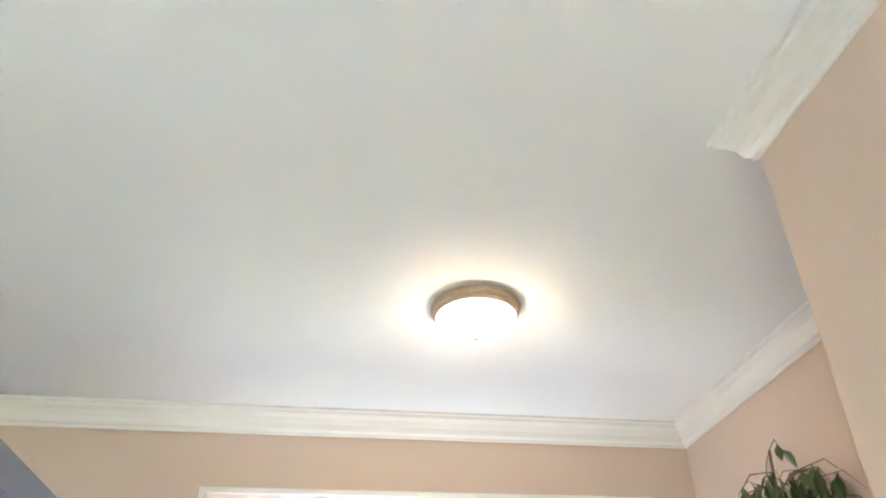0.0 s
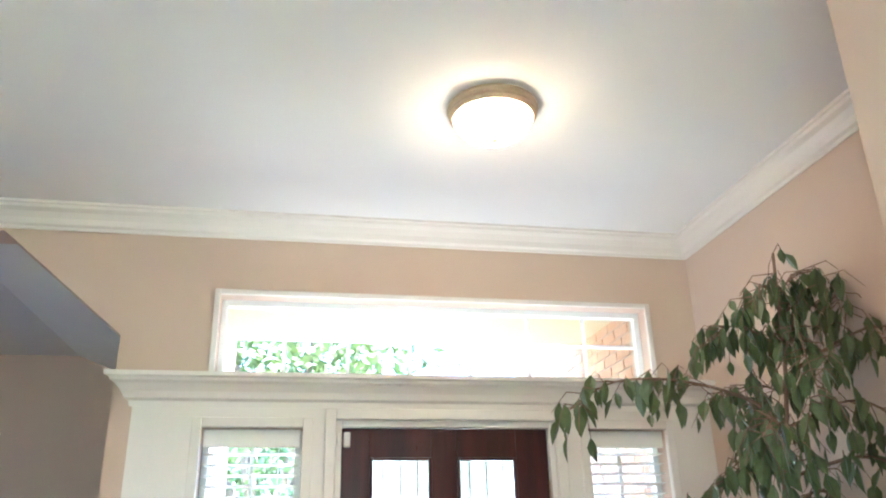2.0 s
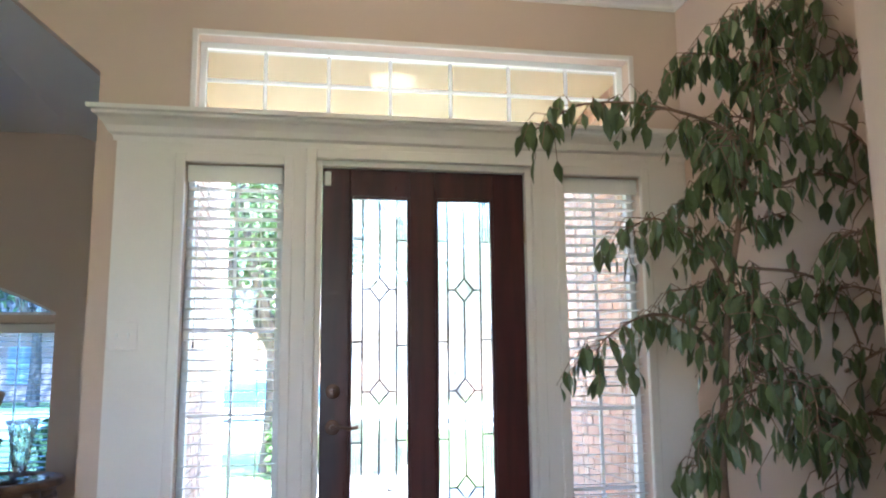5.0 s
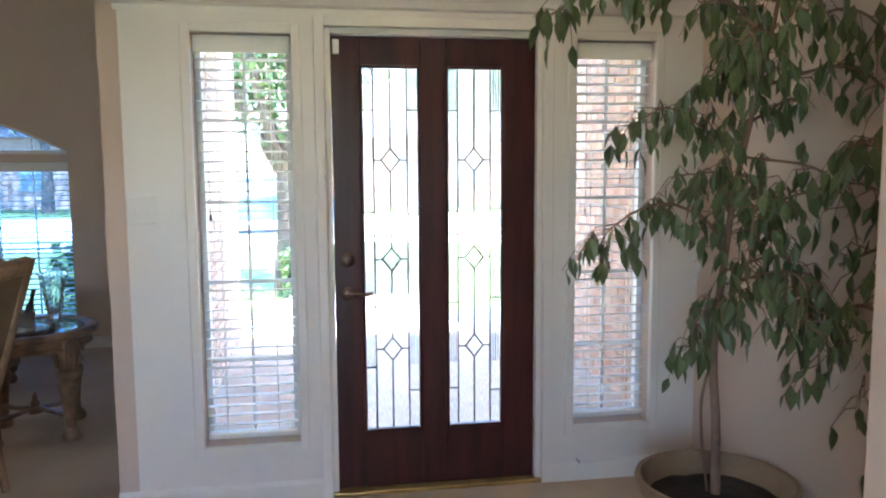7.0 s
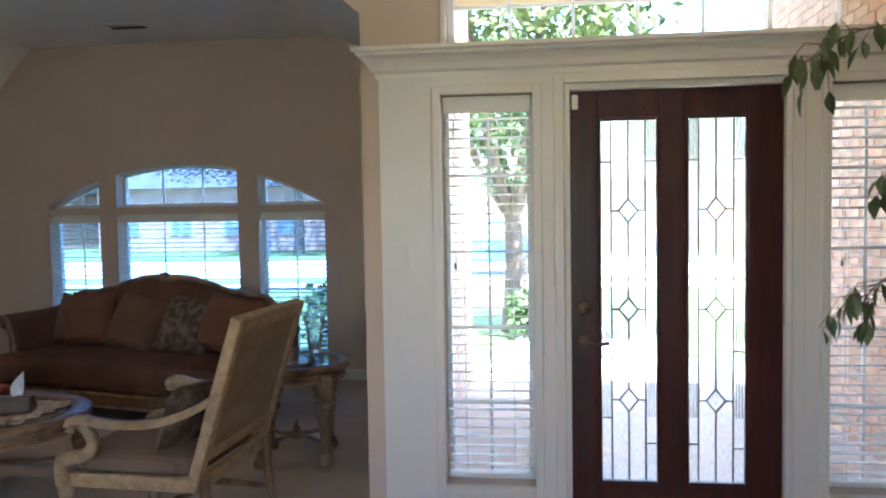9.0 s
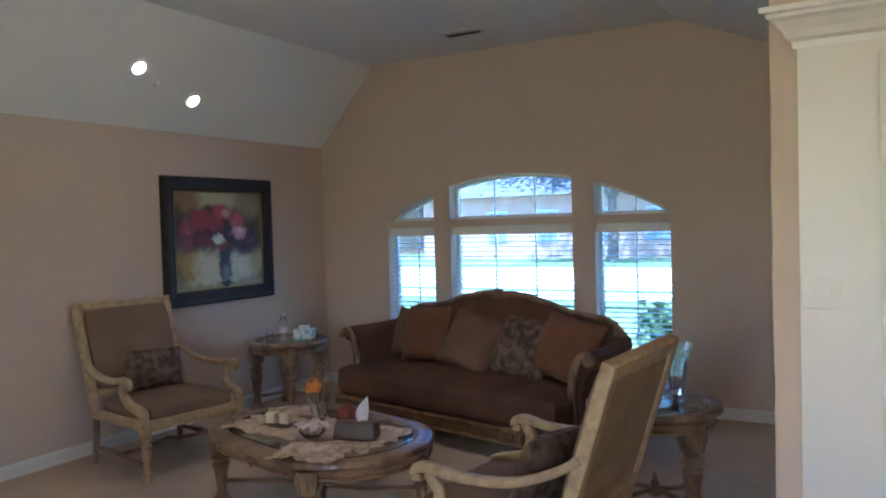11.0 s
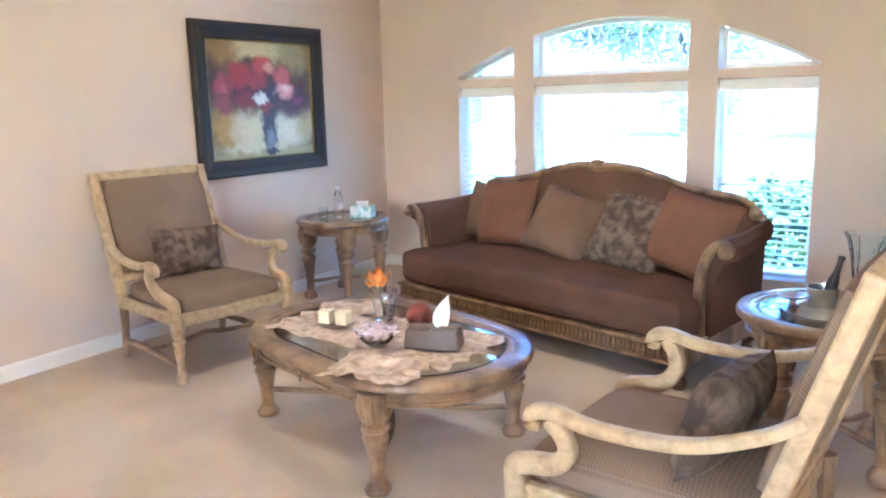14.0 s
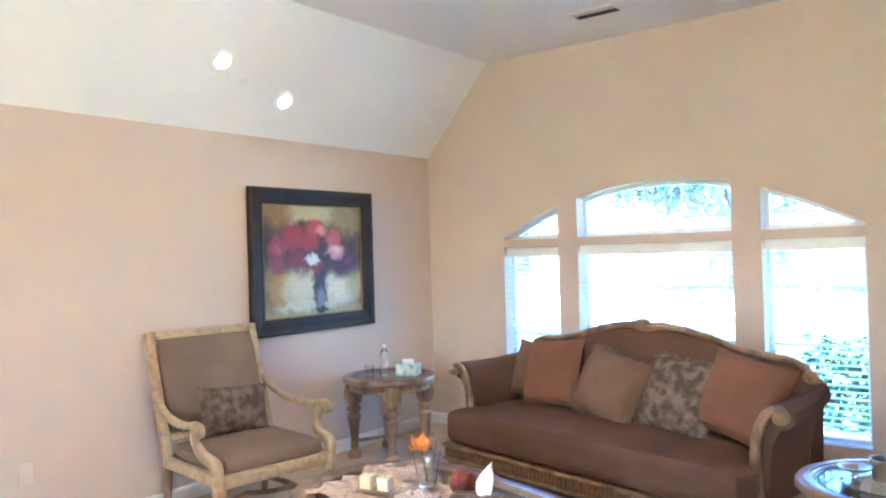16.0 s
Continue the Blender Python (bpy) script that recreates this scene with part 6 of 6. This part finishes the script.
def tree(x, y, h, spread, seed, label, fork=0.35, r0=0.16, leaves=5200):
    t = thing("tree", label, "tree", pose(x, y, -0.2))
    rnd = random.Random(seed)
    base = [(0, 0, 0), (0.03, 0.02, h * fork * 0.5), (0.0, 0.05, h * fork)]
    pts = spline(base, 6)
    part("trunk", tube(pts, [r0 * (1.25 - 0.5 * i / len(pts)) for i in range(len(pts))], 12), TRUNK, t, "", True)
    tips = []
    for k in range(6):
        a = k * 1.05 + rnd.uniform(-0.3, 0.3)
        d = Vector((math.cos(a), math.sin(a), 0))
        R = spread * rnd.uniform(0.45, 0.9)
        p = spline([(0, 0.05, h * fork * 0.96), tuple(d * R * 0.35 + Vector((0, 0, h * (fork + 0.18)))), tuple(d * R * 0.7 + Vector((0, 0, h * rnd.uniform(0.6, 0.8)))), tuple(d * R + Vector((0, 0, h * rnd.uniform(0.72, 0.95))))], 6)
        part("limb", tube(p, [r0 * 0.62 * (1 - 0.85 * i / len(p)) for i in range(len(p))], 8), TRUNK, t, "", True)
        tips += p[6:]
    verts, faces = [], []
    clumps = [q + Vector((rnd.gauss(0, 0.35), rnd.gauss(0, 0.35), rnd.gauss(0.1, 0.3))) * spread * 0.42 for q in tips for _ in range(2)]
    for i in range(leaves):
        c = rnd.choice(clumps)
        p = c + Vector((rnd.gauss(0, 1), rnd.gauss(0, 1), rnd.gauss(0, 0.7))) * spread * 0.13
        u = Vector((rnd.uniform(-1, 1), rnd.uniform(-1, 1), rnd.uniform(-1, 1))).normalized()
        v = u.cross(Vector((rnd.uniform(-1, 1), rnd.uniform(-1, 1), rnd.uniform(-1, 1)))).normalized()
        s = spread * rnd.uniform(0.02, 0.042)
        b = len(verts)
        verts += [p - u * s, p + v * s * 0.5, p + u * s, p - v * s * 0.5]
        faces.append((b, b + 1, b + 2, b + 3))
    me = bpy.data.meshes.new("crown")
    me.from_pydata(verts, [], faces)
    me.materials.append(FOLIAGE)
    o = new("crown", me)
    o.parent = t
    return t


tree(-0.95, 7.2, 5.5, 2.6, 31, "garden tree with a forked trunk near the porch", 0.30, 0.15)
tree(-4.9, 26.5, 7.5, 3.4, 32, "leafy street tree across the road", 0.32)
tree(-10.5, 27.5, 9.0, 4.2, 33, "broad leafy tree across the road", 0.3, 0.2)
tree(-15.5, 33.0, 10.0, 4.8, 34, "tall leafy tree beside a house", 0.3, 0.22)
tree(5.5, 28.0, 8.0, 3.8, 35, "leafy tree in front of a brick house", 0.3)
tree(-1.8, 40.0, 12.0, 5.5, 36, "tall tree behind the houses", 0.3, 0.25)
tree(-24.0, 38.0, 11.0, 5.5, 37, "tall tree behind the houses", 0.3, 0.25)


def hedge(x0, x1, y0, y1, h, seed, label):
    s = thing("hedge", label, "hedge", pose((x0 + x1) / 2, (y0 + y1) / 2, -0.17))
    rnd = random.Random(seed)
    verts, faces = [], []
    w, d = (x1 - x0) / 2, (y1 - y0) / 2
    for i in range(2600):
        p = Vector((rnd.uniform(-w, w), rnd.uniform(-d, d), h * rnd.random() ** 0.6 * (1 + 0.12 * math.sin(5 * i))))
        u = Vector((rnd.uniform(-1, 1), rnd.uniform(-1, 1), rnd.uniform(-1, 1))).normalized()
        v = u.cross(Vector((rnd.uniform(-1, 1), rnd.uniform(-1, 1), rnd.uniform(-1, 1)))).normalized()
        k = rnd.uniform(0.03, 0.06)
        b = len(verts)
        verts += [p - u * k, p + v * k * 0.6, p + u * k, p - v * k * 0.6]
        faces.append((b, b + 1, b + 2, b + 3))
    me = bpy.data.meshes.new("shrub_leaves")
    me.from_pydata(verts, [], faces)
    me.materials.append(FOLIAGE)
    o = new("shrub_leaves", me)
    o.parent = s
    bm = bmesh.new()
    for k in range(int(w * 4)):
        x = -w + 2 * w * (k + 0.5) / int(w * 4)
        add_tube(bm, [(x, 0, 0), (x + 0.05, 0.03, h * 0.8)], [0.012, 0.005], 5)
    part("stems", bm, TRUNK, s)


hedge(-3.4, -1.9, 5.3, 6.1, 0.75, 41, "low leafy shrubs under the living room window")
hedge(-5.8, -4.4, 5.3, 6.0, 0.55, 42, "low leafy shrubs under the living room window")
hedge(-1.0, 0.7, 6.3, 7.0, 0.60, 43, "low leafy shrubs beside the garden path")


def house(x, y, w, d, h, label, doors=True):
    o = thing("house", label, "house", pose(x, y, -0.2))
    wall = part("wall", box((-w / 2, 0, 0), (w / 2, d, h)), FACADE, o, "brick wall")
    bm = bmesh.new()
    e = 0.5
    for vs in (((-w / 2 - e, -e, h), (w / 2 + e, -e, h), (w / 2 - 1.5, d / 2, h + d * 0.32), (-w / 2 + 1.5, d / 2, h + d * 0.32)), ((w / 2 + e, d + e, h), (-w / 2 - e, d + e, h), (-w / 2 + 1.5, d / 2, h + d * 0.32), (w / 2 - 1.5, d / 2, h + d * 0.32)), ((-w / 2 - e, d + e, h), (-w / 2 - e, -e, h), (-w / 2 + 1.5, d / 2, h + d * 0.32)), ((w / 2 + e, -e, h), (w / 2 + e, d + e, h), (w / 2 - 1.5, d / 2, h + d * 0.32)), ((-w / 2 - e, -e, h), (-w / 2 - e, d + e, h), (w / 2 + e, d + e, h), (w / 2 + e, -e, h))):
        bm.faces.new([bm.verts.new(v) for v in vs])
    part("roof", bm, ROOF, o, "grey shingle roof")
    k = -w / 2 + 1.6
    while k < w / 2 - 1:
        win = part("window", box((k - 0.55, -0.04, 0.8), (k + 0.55, 0.03, 2.3)), VINYL, o, "white framed window")
        for a in (-0.5, 0.03):
            for z in (0.86, 1.58):
                part("pane", box((k + a, -0.06, z), (k + a + 0.47, -0.03, z + 0.66)), DARKGLASS, win)
        k += 2.6
    return o


house(-14.0, 31.0, 15.0, 9.0, 3.0, "single-storey brick house with a grey roof")
house(3.5, 32.0, 13.0, 9.0, 3.0, "single-storey brick house with a grey roof")
house(-32.0, 31.0, 14.0, 9.0, 3.0, "single-storey brick house with a grey roof")


def parked_car(x, y, rz):
    c = thing("parked_car", "blue saloon car parked at the kerb", "car", pose(x, y, -0.15, 0, 0, rz))
    side = [(-2.1, 0.35), (-2.15, 0.62), (-1.95, 0.86), (-1.25, 0.95), (-0.65, 1.38), (0.55, 1.40), (1.15, 0.98), (1.95, 0.84), (2.15, 0.60), (2.1, 0.35)]
    part("body", prism(side, -0.82, 0.82), CARPAINT, c, "blue painted body", True)
    for s in (-1, 1):
        part("side_window", prism([(-1.05, 0.96), (-0.62, 1.32), (0.50, 1.33), (0.98, 0.97)], s * 0.822, s * 0.826), DARKGLASS, c)
        for wx in (-1.3, 1.3):
            wh = part("wheel", lathe([(0.30, -0.1), (0.33, -0.06), (0.33, 0.06), (0.30, 0.1)], 22, pose(wx, s * 0.78, 0.33, 90)), TYRE, c, "", True)
            part("rim", lathe([(0.20, -0.008), (0.19, 0.004), (0.05, 0.010)], 18, pose(wx, s * 0.885, 0.33, 90 * s)), NICKEL, wh)
    part("windscreen", box((-0.36, -0.7, -0.004), (0.36, 0.7, 0.004), 0, 1, pose(0.86, 0, 1.19, 0, 35)), DARKGLASS, c)


parked_car(-2.0, 16.8, 0)
